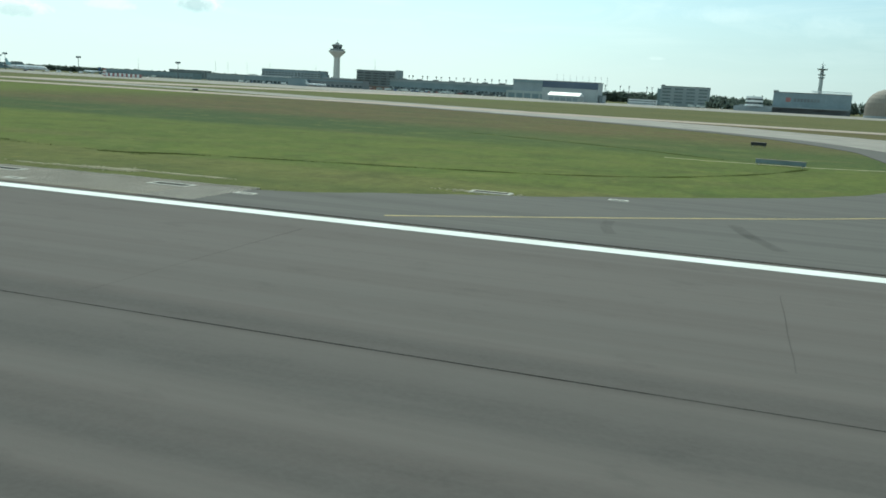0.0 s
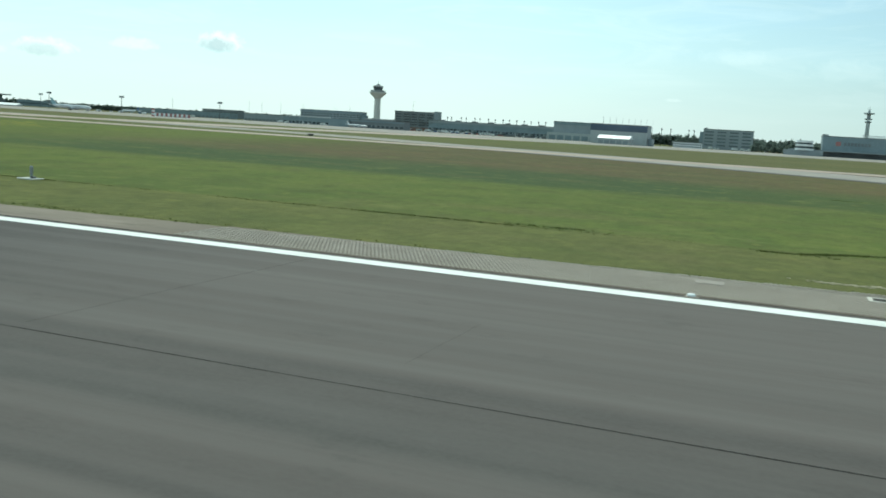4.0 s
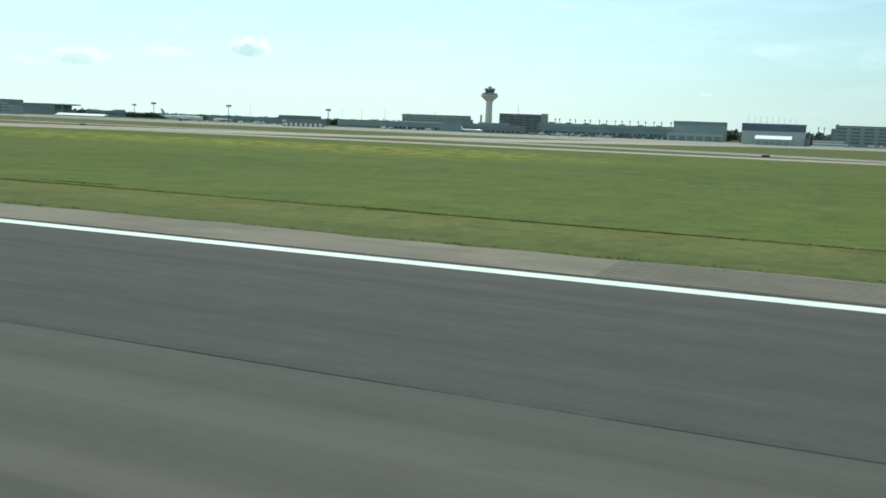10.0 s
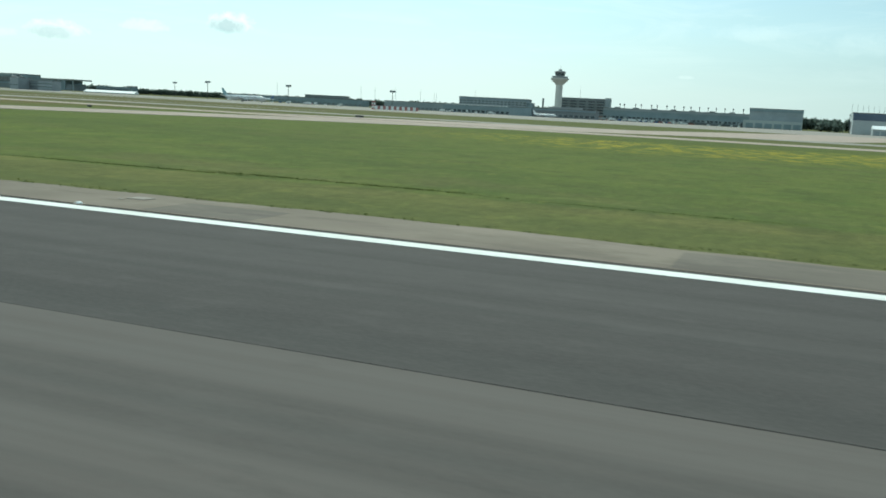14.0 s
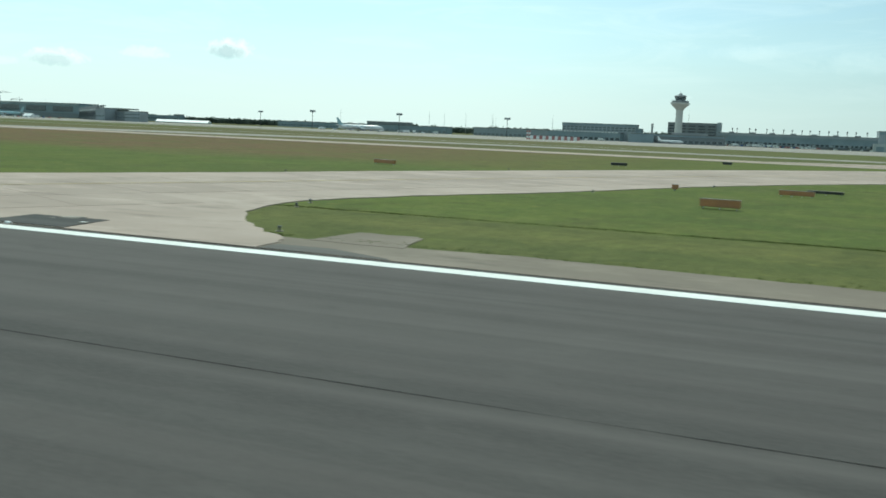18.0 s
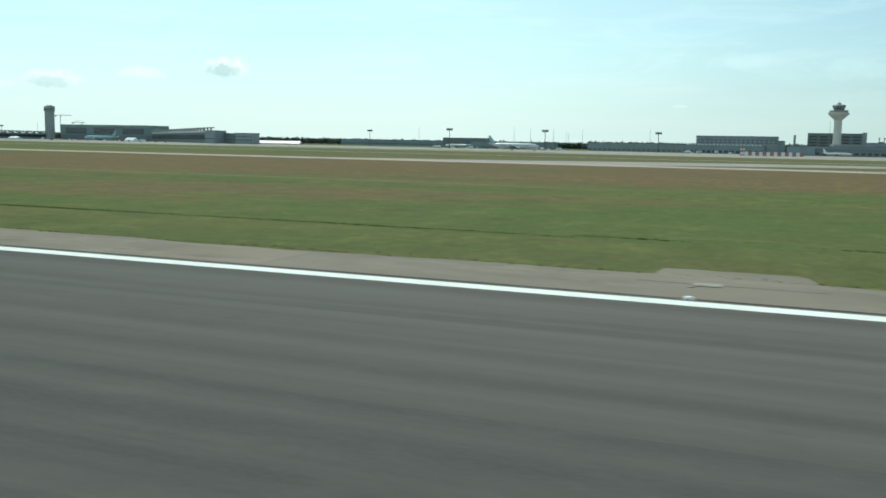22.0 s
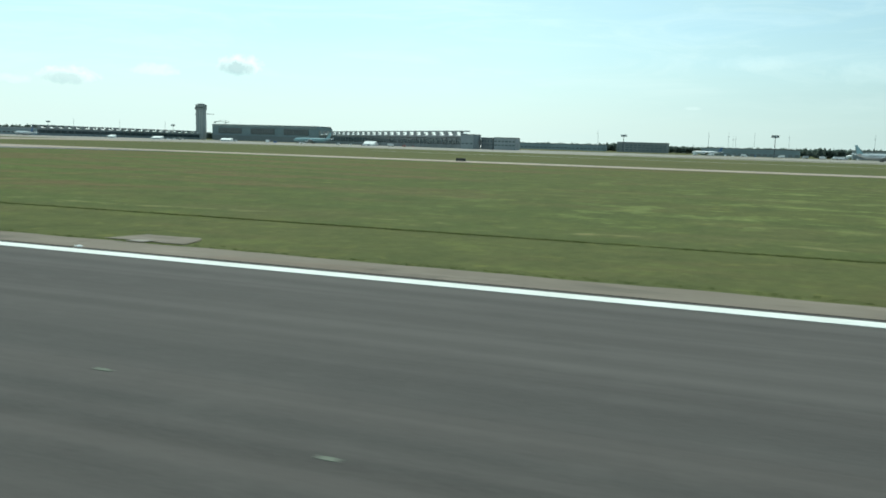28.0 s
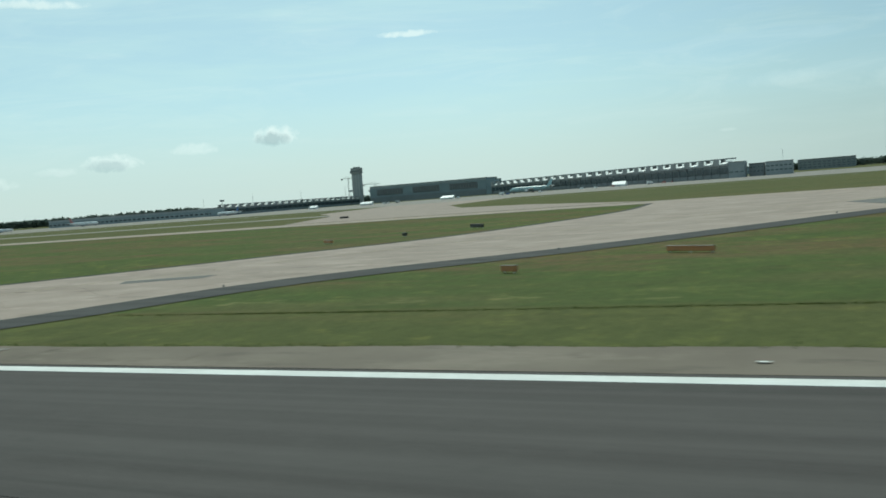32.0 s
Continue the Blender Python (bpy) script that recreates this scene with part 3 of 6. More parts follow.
def ribbon(bm, pts, width, z, step=1.0):
    """A painted stripe along a line, with soft bends."""
    left, right = [], []
    for i, p in enumerate(pts):
        a, b = Vector(pts[max(0, i - 1)]), Vector(pts[min(len(pts) - 1, i + 1)])
        d = (b - a).normalized()
        nrm = Vector((-d.y, d.x)) * width / 2
        left.append(bm.verts.new((p[0] + nrm.x, p[1] + nrm.y, z)))
        right.append(bm.verts.new((p[0] - nrm.x, p[1] - nrm.y, z)))
    for i in range(len(pts) - 1):
        bm.faces.new((left[i], right[i], right[i + 1], left[i + 1]))


def mesh_of(name, bm, material):
    me = bpy.data.meshes.new(name)
    for v in bm.verts:
        v.co *= S
    bm.to_mesh(me)
    bm.free()
    me.materials.append(M[material])
    return me


def part(name, bm, material, parent=None, label=""):
    ob = new(name, mesh_of(name, bm, material))
    if parent:
        ob.parent = parent
    if label:
        ob["label"] = label
    return ob


def boxpart(name, box, material, parent=None, label=""):
    bm = bmesh.new()
    bx(bm, *box)
    return part(name, bm, material, parent, label)


def at(x, y, z=0.0, rz=0.0):
    return pose(S * x, S * y, S * z, 0, 0, rz)


def thing(name, label, category, x=0.0, y=0.0, z=0.0, rz=0.0, group="", kind=""):
    ob = new(name)
    ob.empty_display_size = 0.2
    ob.matrix_world = at(x, y, z, rz)
    return tagged(ob, label, category, group, kind)


def smooth_line(pts, n=8):
    """A bending line through the points."""
    out = []
    for i in range(len(pts) - 1):
        p = [Vector(pts[max(0, min(len(pts) - 1, i + k))]) for k in (-1, 0, 1, 2)]
        for s in range(n):
            t = s / n
            q = 0.5 * (2 * p[1] + (p[2] - p[0]) * t + (2 * p[0] - 5 * p[1] + 4 * p[2] - p[3]) * t * t + (3 * p[1] - p[0] - 3 * p[2] + p[3]) * t ** 3)
            out.append((q.x, q.y))
    return out + [tuple(pts[-1])]


def ragged(pts, amount, seed=1, step=1.4):
    """The same line with a broken, overgrown edge."""
    r = random.Random(seed)
    out = []
    for (x0, y0), (x1, y1) in zip(pts, pts[1:]):
        n = max(1, int(math.hypot(x1 - x0, y1 - y0) / step))
        for k in range(n):
            out.append((x0 + (x1 - x0) * k / n + r.gauss(0, amount * 0.4), y0 + (y1 - y0) * k / n + r.gauss(0, amount)))
    return out + [tuple(pts[-1])]


def inside(p, poly):
    odd = False
    for i in range(len(poly)):
        (x0, y0), (x1, y1) = poly[i - 1], poly[i]
        if (y0 > p[1]) != (y1 > p[1]) and p[0] < (x1 - x0) * (p[1] - y0) / (y1 - y0) + x0:
            odd = not odd
    return odd


# ---- ground, runway and taxiways ----
bm = bmesh.new()
ring = [(-700 + 9000 * math.cos(6.2832 * k / 64), 9000 * math.sin(6.2832 * k / 64)) for k in range(64)]
bm.faces.new([bm.verts.new((x, y, 0)) for x, y in ring])
ground = tagged(part("ground", bm, "grass"), "flat airfield grass, mown by the runway and taller beyond", "ground", kind="structure")

runway = tagged(boxpart("runway", (-3400, 1500, -31, 30.05, -0.5, 0.020), "asphalt"), "worn dark asphalt runway with a painted white edge", "runway", kind="structure")
boxpart("asphalt_lane", (-3400, 1500, -31, 14.87, 0.0, 0.026), "asphalt", runway, "asphalt lane along the middle")
boxpart("asphalt_panel", (-54.5, 400, 14.93, 28.7, 0.0, 0.025), "asphalt", runway, "lighter worn asphalt panel")
boxpart("edge_line", (-3400, 1500, 28.65, 29.55, 0.0, 0.034), "white_paint", runway, "bright white painted edge line")
for x0, x1 in ((-690, 1500), (-1420, -1205)):
    boxpart("seam", (x0, x1, 14.885, 14.925, 0.0, 0.032), "seam", runway, "dark filled lengthwise seam")
for x, y0, y1, w, lean in ((-14.05, 15.6, 26.6, 0.025, -0.06), (1.0, 17.5, 24.8, 0.025, -0.03), (-45.8, 17.0, 21.6, 0.022, 0.015), (-54.6, 15.4, 28.6, 0.03, 0.015)):
    bm = bmesh.new()
    line = [(x + 0.012 * math.sin(k * 1.7) + lean * k, y0 + (y1 - y0) * k / 7) for k in range(8)]
    ribbon(bm, line, w, 0.033)
    part("crack", bm, "seam", runway)
for x0, x1, y0, y1 in ((-764.45, -764.0, 14.3, 14.45), (-762.9, -762.75, 12.9, 13.02), (-762.5, -762.35, 12.9, 13.02), (-762.15, -762.0, 12.95, 13.07),
                       (-761.8, -761.6, 12.95, 13.07), (-1102.5, -1102.1, 14.35, 14.5), (-1095.6, -1095.25, 11.8, 11.95), (-1076.05, -1075.55, 14.68, 14.84),
                       (-893.35, -892.9, 14.27, 14.42), (-860.25, -859.85, 14.4, 14.53), (-415.35, -415.05, 14.38, 14.5), (-1283.03, -1282.58, 14.50, 14.66)):
    boxpart("paint_dash", (x0, x1, y0, y1, 0.0, 0.036), "faded_paint", runway, "short faded paint dash")
for x, y, k in ((-285.4, 9.9, 1.0), (-454.7, 10.0, 1.0), (-33.0, 9.3, 0.6)):
    bm = bmesh.new()
    bx(bm, x - 0.5 * k, x + 0.5 * k, y - 0.03, y + 0.03, 0, 0.036)
    bx(bm, x + 0.18 * k, x + 0.18 * k + 0.07, y - 0.3 * k, y + 0.3 * k, 0, 0.037)
    bx(bm, x - 0.50 * k, x - 0.40 * k, y + 0.05, y + 0.05 + 0.15 * k, 0, 0.036)
    part("survey_cross", bm, "faded_paint", runway, "pale survey cross")
for pts, w in (([(-541.2, 11.0), (-541.5, 12.4), (-542.4, 15.2), (-543.4, 18.7), (-544.8, 23.4), (-545.0, 24.8)], 0.30),
               ([(-1238.6, 28.2), (-1238.4, 25.0), (-1238.3, 22.1), (-1238.1, 17.6)], 0.8),
               ([(-5.6, 36.2), (-5.5, 34.5), (-5.0, 32.6)], 0.45), ([(-0.9, 38.6), (-0.3, 36.0), (0.9, 32.6)], 0.55)):
    bm = bmesh.new()
    ribbon(bm, smooth_line(pts, 5), w, 0.060 if pts[0][1] > 30 else 0.037)
    part("skid_mark", bm, "rubber", runway, "curved black tyre skid mark")
bm = bmesh.new()
ribbon(bm, smooth_line([(-640, 0.5), (-605, 2.5), (-585, 6.0), (-569.1, 11.6), (-561.1, 18.4), (-555.5, 24.6), (-553.6, 26.8)], 6), 0.30, 0.038)
part("lead_off_line", bm, "yellow_paint", runway, "curved yellow lead-off line")

# shoulder: a ragged strip between the runway and the grass
rng = random.Random(4)
SHOULDER = ((-1900, 34.8), (-1400, 34.7), (-1300, 34.5), (-1240, 33.6), (-1180, 33.4), (-1130, 32.8), (-1085, 33.0), (-1040, 34.0), (-900, 34.9), (-780, 35.4), (-700, 35.3),
            (-600, 34.9), (-470, 33.9), (-440, 34.4), (-380, 35.0), (-300, 35.3), (-270, 34.6), (-220, 34.9), (-160, 34.8), (-140, 33.8), (-100, 33.5), (-60, 33.9), (-30, 34.8), (300, 34.8))
RIDGE = ((-1900, 46.5), (-1400, 46.3), (-1110, 46.2), (-1000, 47.0), (-780, 48.0), (-460, 47.5), (-310, 48.4), (-270, 47.6), (-165, 46.1), (-90, 46.3), (-58, 47.0), (-43, 47.0), (-38, 46.3), (60, 46.2))


def along(table, x):
    return float(np.interp(x, [p[0] for p in table], [p[1] for p in table]))


edge = []
x = 300.0
stray = 0.0
while x > -1900:
    stray += -0.2 * stray + rng.uniform(-0.20, 0.20)
    edge.append((x, along(SHOULDER, x) + stray))
    x -= rng.uniform(0.8, 2.2)
bm = bmesh.new()
low = [bm.verts.new((x, 30.05, 0.030)) for x, y in edge]
top = [bm.verts.new((x, y, 0.022)) for x, y in edge]
for i in range(len(edge) - 1):
    bm.faces.new((low[i + 1], low[i], top[i], top[i + 1]))
shoulder = tagged(part("shoulder", bm, "shoulder"), "pale brown paved runway shoulder with a ragged grass edge", "shoulder", kind="structure")
boxpart("dark_joint", (-3400, 1500, 29.98, 30.06, 0.0, 0.034), "seam", shoulder, "dark joint beside the runway")
for x0, x1, y1 in ((-407.2, -403.4, 39.0), (-385.5, -383.4, 38.6), (-766.8, -763.4, 37.8), (-646.0, -641.5, 37.2), (-707, -701, 37.6), (-890.0, -886.5, 36.8), (-1367.0, -1362.8, 37.8),
                   (-467.2, -463.2, 38.2), (-448.9, -446.4, 36.6), (-511.2, -507.4, 37.6), (-1058.5, -1054.0, 37.0), (-586.2, -577.4, 37.8), (-1184.0, -1179.6, 36.8), (-1120, -1116, 36.0), (-1445, -1430, 37.5)):
    bm = bmesh.new()
    prism(bm, ragged([(x0 + 0.1, 33.5), (x1 + 0.8, 33.5), (x1 + 0.2, y1 - 0.5), (x1 - 0.3, y1), (x0 + 0.6, y1 - 0.1), (x0 + 0.1, 33.5)], 0.06, int(-x0), 0.6)[:-1], 0.0, 0.036)
    part("paved_bay", bm, "shoulder", shoulder, "paved bay round an edge light")
bm = bmesh.new()
prism(bm, [(-511.4, 30.15), (-511.3, 31.5), (-508.8, 31.6), (-505.8, 30.4), (-505.6, 30.15)], 0.0, 0.042)
part("asphalt_wedge", bm, "asphalt_taxi", shoulder, "grey asphalt wedge beside the exit")
rng = random.Random(9)
x = -118.0
count = 0
while x > -1425:
    w = rng.uniform(2.5, 9.0)
    free = not any(a < x < b for a, b in ((-250, -165), (-600, -495), (-1310, -1240)))
    if free and rng.random() < (0.6 if x > -600 else 0.3):
        y1 = min(along(SHOULDER, x), along(SHOULDER, x - w)) - rng.choice((0.5, 0.5, 0.7, 1.4, 2.2))
        bm = bmesh.new()
        outline = ragged([(x - w, 30.3), (x, 30.3), (x + rng.uniform(-0.2, 0.2), y1), (x - w, y1 - rng.uniform(0, 0.2)), (x - w, 30.3)], 0.03, count, 1.0)
        prism(bm, outline[:-1], 0.0, 0.033)
        part("paving_panel", bm, rng.choice(("shoulder_dark", "shoulder_pale", "shoulder_dark", "shoulder_pale", "shoulder") if x > -600 else ("shoulder_pale", "shoulder")), shoulder)
        count += 1
    x -= w + rng.uniform(0.5, 6.0)
runs = ((-62, -21.4), (-110, -91), (-141, -115.5), (-184, -168), (-246, -229), (-285, -261))
for x0, x1 in runs:
    fresh = x0 > -70
    pitch = 0.17 if fresh else 0.25
    block = (0.62 * pitch, 0.66 * pitch)
    bm = bmesh.new()
    bx(bm, 0.0, block[0], 0.0, block[1], 0.0, 0.050)
    single = mesh_of("paver", bm, "paver")
    bm = bmesh.new()
    single_count = 0
    for j in range(int(5.7 / pitch)):
        y = 30.3 + 1.04 * pitch * j
        for i in range(int((x1 - x0) / pitch)):
            xx = x0 + pitch * (i + 0.5 * (j % 2))
            if y > along(SHOULDER, xx) - 0.2 + 1.1 * max(0.0, (xx + 60) / 40.0) * (xx > -60):
                continue
            if fresh and j < 9 and -30.0 < xx < -24.4 and single_count < 300:
                single_count += 1
                ob = new("paver", single)
                ob.parent = shoulder
                ob.matrix_local = at(xx, y)
            else:
                bx(bm, xx, xx + block[0], y, y + block[1], 0.0, 0.050)
    boxpart("paver_bed", (x0, x1, 30.2, along(SHOULDER, (x0 + x1) / 2) - 0.2, 0.0, 0.038), "shoulder" if fresh else "shoulder_dark", shoulder, "earth bed between the paving blocks")
    tagged(part("lattice_pavers", bm, "paver" if fresh else "paver_worn"),
           "pale lattice paving blocks with grass in the gaps" if fresh else "worn lattice paving blocks, filled with earth", "paving", kind="stuff")


def slabs(parent, poly, origin, angle, size, material, count=300):
    """Concrete slabs of one size, laid in rows inside an outline."""
    bm = bmesh.new()
    g = size - 0.05
    bx(bm, 0.0, g, 0.0, g, 0.0, 0.009)
    me = mesh_of("slab", bm, material)
    ca, sa = math.cos(angle), math.sin(angle)
    made = 0
    for i in range(-30, 30):
        for j in range(-4, 45):
            corners = [(origin[0] + ca * (i + a) * size - sa * (j + b) * size, origin[1] + sa * (i + a) * size + ca * (j + b) * size) for a, b in ((0, 0), (1, 0), (1, 1), (0, 1))]
            if made < count and all(inside(c, poly) for c in corners):
                ob = new("slab", me)
                ob.parent = parent
                ob.matrix_local = pose(S * corners[0][0], S * corners[0][1], S * 0.056, 0, 0, math.degrees(angle))
                made += 1


def taxiway(label, poly, material, z, name="taxiway"):
    bm = bmesh.new()
    prism(bm, poly, -0.3, z)
    return tagged(part(name, bm, material), label, "taxiway", kind="structure")


# exit by the start of the roll
exit_in = smooth_line([(-24, 34.4), (-19.8, 35.6), (-16.1, 38.6), (-9.1, 43.6), (-4.0, 47.9), (1.6, 53.4), (7.4, 62.4), (10.5, 76), (11.6, 92), (11.2, 111), (8.8, 130), (-5.3, 162), (-42, 197), (-97, 229), (-140, 247)], 5)
exit_in = ragged(exit_in, 0.12, 3, 2.0)
exit_a = taxiway("grey asphalt exit taxiway with a wide curve", [(-24, 30.1)] + exit_in + [(-140, 262), (-70, 262), (-7, 225), (24, 185), (48, 140), (62, 95), (80, 60), (110, 30.1)], "asphalt_taxi", 0.045)
for pts, w in (([(-13.5, 31.4), (-12.1, 32.4), (-3.2, 39.2), (5.7, 46.8), (20, 62), (30, 85), (33, 120), (26, 160), (-4, 200), (-60, 240)], 0.19),):
    bm = bmesh.new()
    ribbon(bm, smooth_line(pts, 6), w, 0.052)
    part("guide_line", bm, "pale_yellow" if w < 0.2 else "yellow_paint", exit_a, "curved yellow guide line")

bm = bmesh.new()
prism(bm, [(p[0] + 5.0, p[1] + 4.0) for p in exit_in if p[1] > 88] + [(-140, 262), (-70, 262), (-7, 225), (24, 185), (48, 140), (61, 98)], 0.0, 0.049)
part("concrete_stretch", bm, "apron", exit_a, "pale concrete stretch of the curve")

# the parallel taxiways and the apron
par_a = taxiway("long pale parallel taxiway", [(-3600, 240), (900, 240), (900, 264), (-3600, 264)], "concrete", 0.060)
taxiway("second pale taxiway that swings out beside the parallel one", smooth_line([(-70, 263), (-140, 268), (-190, 290), (-240, 308), (-390, 335), (-560, 340), (-650, 330), (-700, 300), (-745, 264)], 5) + smooth_line([(-850, 263), (-790, 300), (-730, 350), (-660, 372), (-560, 374), (-390, 370), (-230, 347), (-150, 305), (-70, 268)], 5), "apron", 0.062)
taxiway("pale taxiway in the west, parallel to the first", [(-3600, 384), (-1600, 384), (-1590, 412), (-3600, 412)], "apron", 0.060)
for (a, b, w) in (((-2300, 540), (-1380, 610), 6.0), ((-1330, 470), (-560, 432), 9.0)):
    bm = bmesh.new()
    ribbon(bm, [(a[0] + (b[0] - a[0]) * k / 10, a[1] + (b[1] - a[1]) * k / 10 + 6 * math.sin(k * 0.7)) for k in range(11)], w, 0.030)
    tagged(part("service_road", bm, "apron"), "narrow pale service road across the grass", "road", kind="structure")
apron = taxiway("wide pale concrete apron before the terminals", [(-3400, 600), (-2500, 640), (-1700, 690), (-1450, 700), (-1340, 690), (-1000, 690), (-700, 660), (-240, 640), (-170, 740), (0, 770), (700, 780), (700, 1330), (-3400, 1330)], "apron", 0.050, "apron")
grass_strip = tagged(boxpart("grass_strip", (-1240, -900, 742, 790, 0.0, 0.075), "grass"), "strip of grass on the apron edge", "grass", kind="structure")
bm = bmesh.new()
ribbon(bm, [(-3600, 252.0), (900, 252.0)], 0.3, 0.068)
part("guide_line", bm, "yellow_paint", par_a, "yellow centre line")

# concrete rapid exit
left = smooth_line([(-579.5, 34.9), (-577.7, 35.6), (-571.1, 38.0), (-562.1, 44.5), (-554, 53.5), (-543.9, 74), (-531.9, 104), (-502.3, 168), (-470, 222), (-452, 243)], 4)
left = ragged(left, 0.12, 4)
right = smooth_line([(-390, 243), (-430, 205), (-455, 172), (-479, 140), (-498.3, 107), (-510.5, 77), (-518.2, 61), (-521.4, 51), (-520.6, 43.7), (-517.7, 38.7), (-514.8, 35.5), (-512.3, 33.5), (-511.6, 32.2)], 4)
right = ragged(right, 0.16, 5)
poly_b = [(-576, 30.1), (-579, 32.0)] + left + right + [(-511.5, 30.1)]
exit_b = taxiway("pale concrete rapid exit taxiway", poly_b, "concrete", 0.055)
bm = bmesh.new()
ribbon(bm, smooth_line([(-551.5, 30.2), (-549.4, 32.4), (-543.1, 44.4), (-535.2, 61.3), (-520, 96), (-492, 152), (-450, 215), (-425, 252)], 6), 0.30, 0.086)
part("guide_line", bm, "pale_yellow", exit_b, "worn yellow guide line")
bm = bmesh.new()
prism(bm, [(-526.0, 30.15), (-526.3, 33.3), (-522.0, 33.6), (-521.4, 30.15)], 0.0, 0.082)
part("asphalt_patch", bm, "asphalt_dark", exit_b, "dark asphalt patch round an edge light")
bm = bmesh.new()
prism(bm, [(-568.6, 30.15), (-568.4, 31.9), (-563.3, 31.6), (-563.0, 30.15)], 0.0, 0.082)
part("asphalt_patch", bm, "asphalt_dark", exit_b, "dark asphalt patch")

# closed asphalt taxiway with a cross
cl_right = smooth_line([(-1246, 33.4), (-1251, 33.6), (-1261, 37.7), (-1267, 41.8), (-1276, 50.5), (-1294.5, 70.0), (-1310, 80.5), (-1318, 87.5), (-1338.5, 112), (-1360, 141), (-1370, 156)], 4)
cl_right = ragged(cl_right, 0.14, 6)
cl_left = smooth_line([(-1396, 150), (-1366, 118), (-1348, 95), (-1334, 78.5), (-1321, 65.5), (-1309, 51.5), (-1304, 46), (-1300.5, 42.5), (-1299, 38.5), (-1300.5, 34.4)], 4)
cl_left = ragged(cl_left, 0.14, 7)
closed = taxiway("grey closed asphalt taxiway with a yellow cross", [(-1246, 32.9)] + cl_right + cl_left + [(-1300.5, 32.9)], "closed", 0.047)
for a, b in (((-1285.3, 39.6), (-1276.5, 39.1)), ((-1281.6, 34.9), (-1280.0, 43.1))):
    bm = bmesh.new()
    ribbon(bm, [a, b], 0.95, 0.053 if a[0] < -1284 else 0.056)
    part("cross_bar", bm, "worn_yellow", closed, "flaking pale yellow bar of the closure cross")
rng = random.Random(2)
for k in range(16):
    y = 37 + 5.2 * k
    c = -1274 - 1.02 * (y - 44)
    bm = bmesh.new()
    ribbon(bm, [(c - 16, y + 0.6), (c - 3, y + rng.uniform(-0.4, 0.3)), (c + 11, y - 0.5)], 0.10, 0.051)
    part("joint_line", bm, "joint", closed)

# diagonal concrete taxiway at the end
near_d = smooth_line([(-1447, 31.0), (-1438.8, 44.5), (-1430, 68), (-1411.5, 90), (-1394, 116), (-1374, 146), (-1330, 196), (-1285, 243)], 4)
far_d = smooth_line([(-1432, 243), (-1428, 200), (-1431, 166), (-1440, 126), (-1453.6, 101), (-1472.4, 71.5), (-1492, 45), (-1505, 31.0)], 4)
poly_d = near_d + far_d
taxiway("pale concrete link between the parallel taxiways and the apron", [(-1570, 268), (-1440, 268), (-1505, 345), (-1545, 372), (-1600, 480), (-1640, 705), (-1760, 705), (-1690, 480), (-1640, 412), (-1615, 372)], "concrete", 0.064)
taxiway("pale concrete link between the parallel taxiways", [(-500, 268), (-380, 268), (-330, 338), (-300, 372), (-215, 700), (-300, 700), (-380, 372), (-420, 338)], "concrete", 0.064)
exit_d = taxiway("pale concrete diagonal taxiway with a dark edge", poly_d, "concrete", 0.055)
bm = bmesh.new()
ribbon(bm, [(x + 2.3, y - 2.3) for x, y in near_d], 6.6, 0.049)
part("dark_edge", bm, "asphalt_dark", exit_d, "dark asphalt edge strip")
bm = bmesh.new()
ribbon(bm, [(x - 1.0, y + 1.0) for x, y in far_d], 1.6, 0.049)
part("dark_edge", bm, "asphalt_dark", exit_d, "dark asphalt edge strip")
bm = bmesh.new()
prism(bm, [(-1452.5, 70.8), (-1443.5, 74.6), (-1442.8, 71.6), (-1450.8, 68.2)], 0.0, 0.088)
part("asphalt_patch", bm, "asphalt_grey", exit_d, "grey patch")
bm = bmesh.new()
prism(bm, [(-1378, 152), (-1352, 178), (-1310, 222), (-1290, 243), (-1312, 243), (-1350, 206), (-1384, 170)], 0.0, 0.089)
part("asphalt_patch", bm, "asphalt_grey", exit_d, "grey resurfaced stretch")
bm = bmesh.new()
ribbon(bm, smooth_line([(-1474, 32), (-1458, 66), (-1430, 112), (-1392, 165), (-1330, 240)], 6), 0.3, 0.090)
part("guide_line", bm, "worn_yellow", exit_d, "worn yellow guide line")

# asphalt pad beside the shoulder
bm = bmesh.new()
prism(bm, ragged([(-1083.2, 33.2), (-1084.0, 37.5), (-1084.4, 43.0), (-1083.2, 43.9), (-1078.0, 44.6), (-1074.6, 45.5), (-1073.2, 40.6), (-1072.3, 33.4), (-1083.2, 33.2)], 0.08, 8, 0.8)[:-1], -0.1, 0.040)
tagged(part("asphalt_pad", bm, "pad"), "grey asphalt pad between the shoulder and the grass", "pavement", kind="structure")


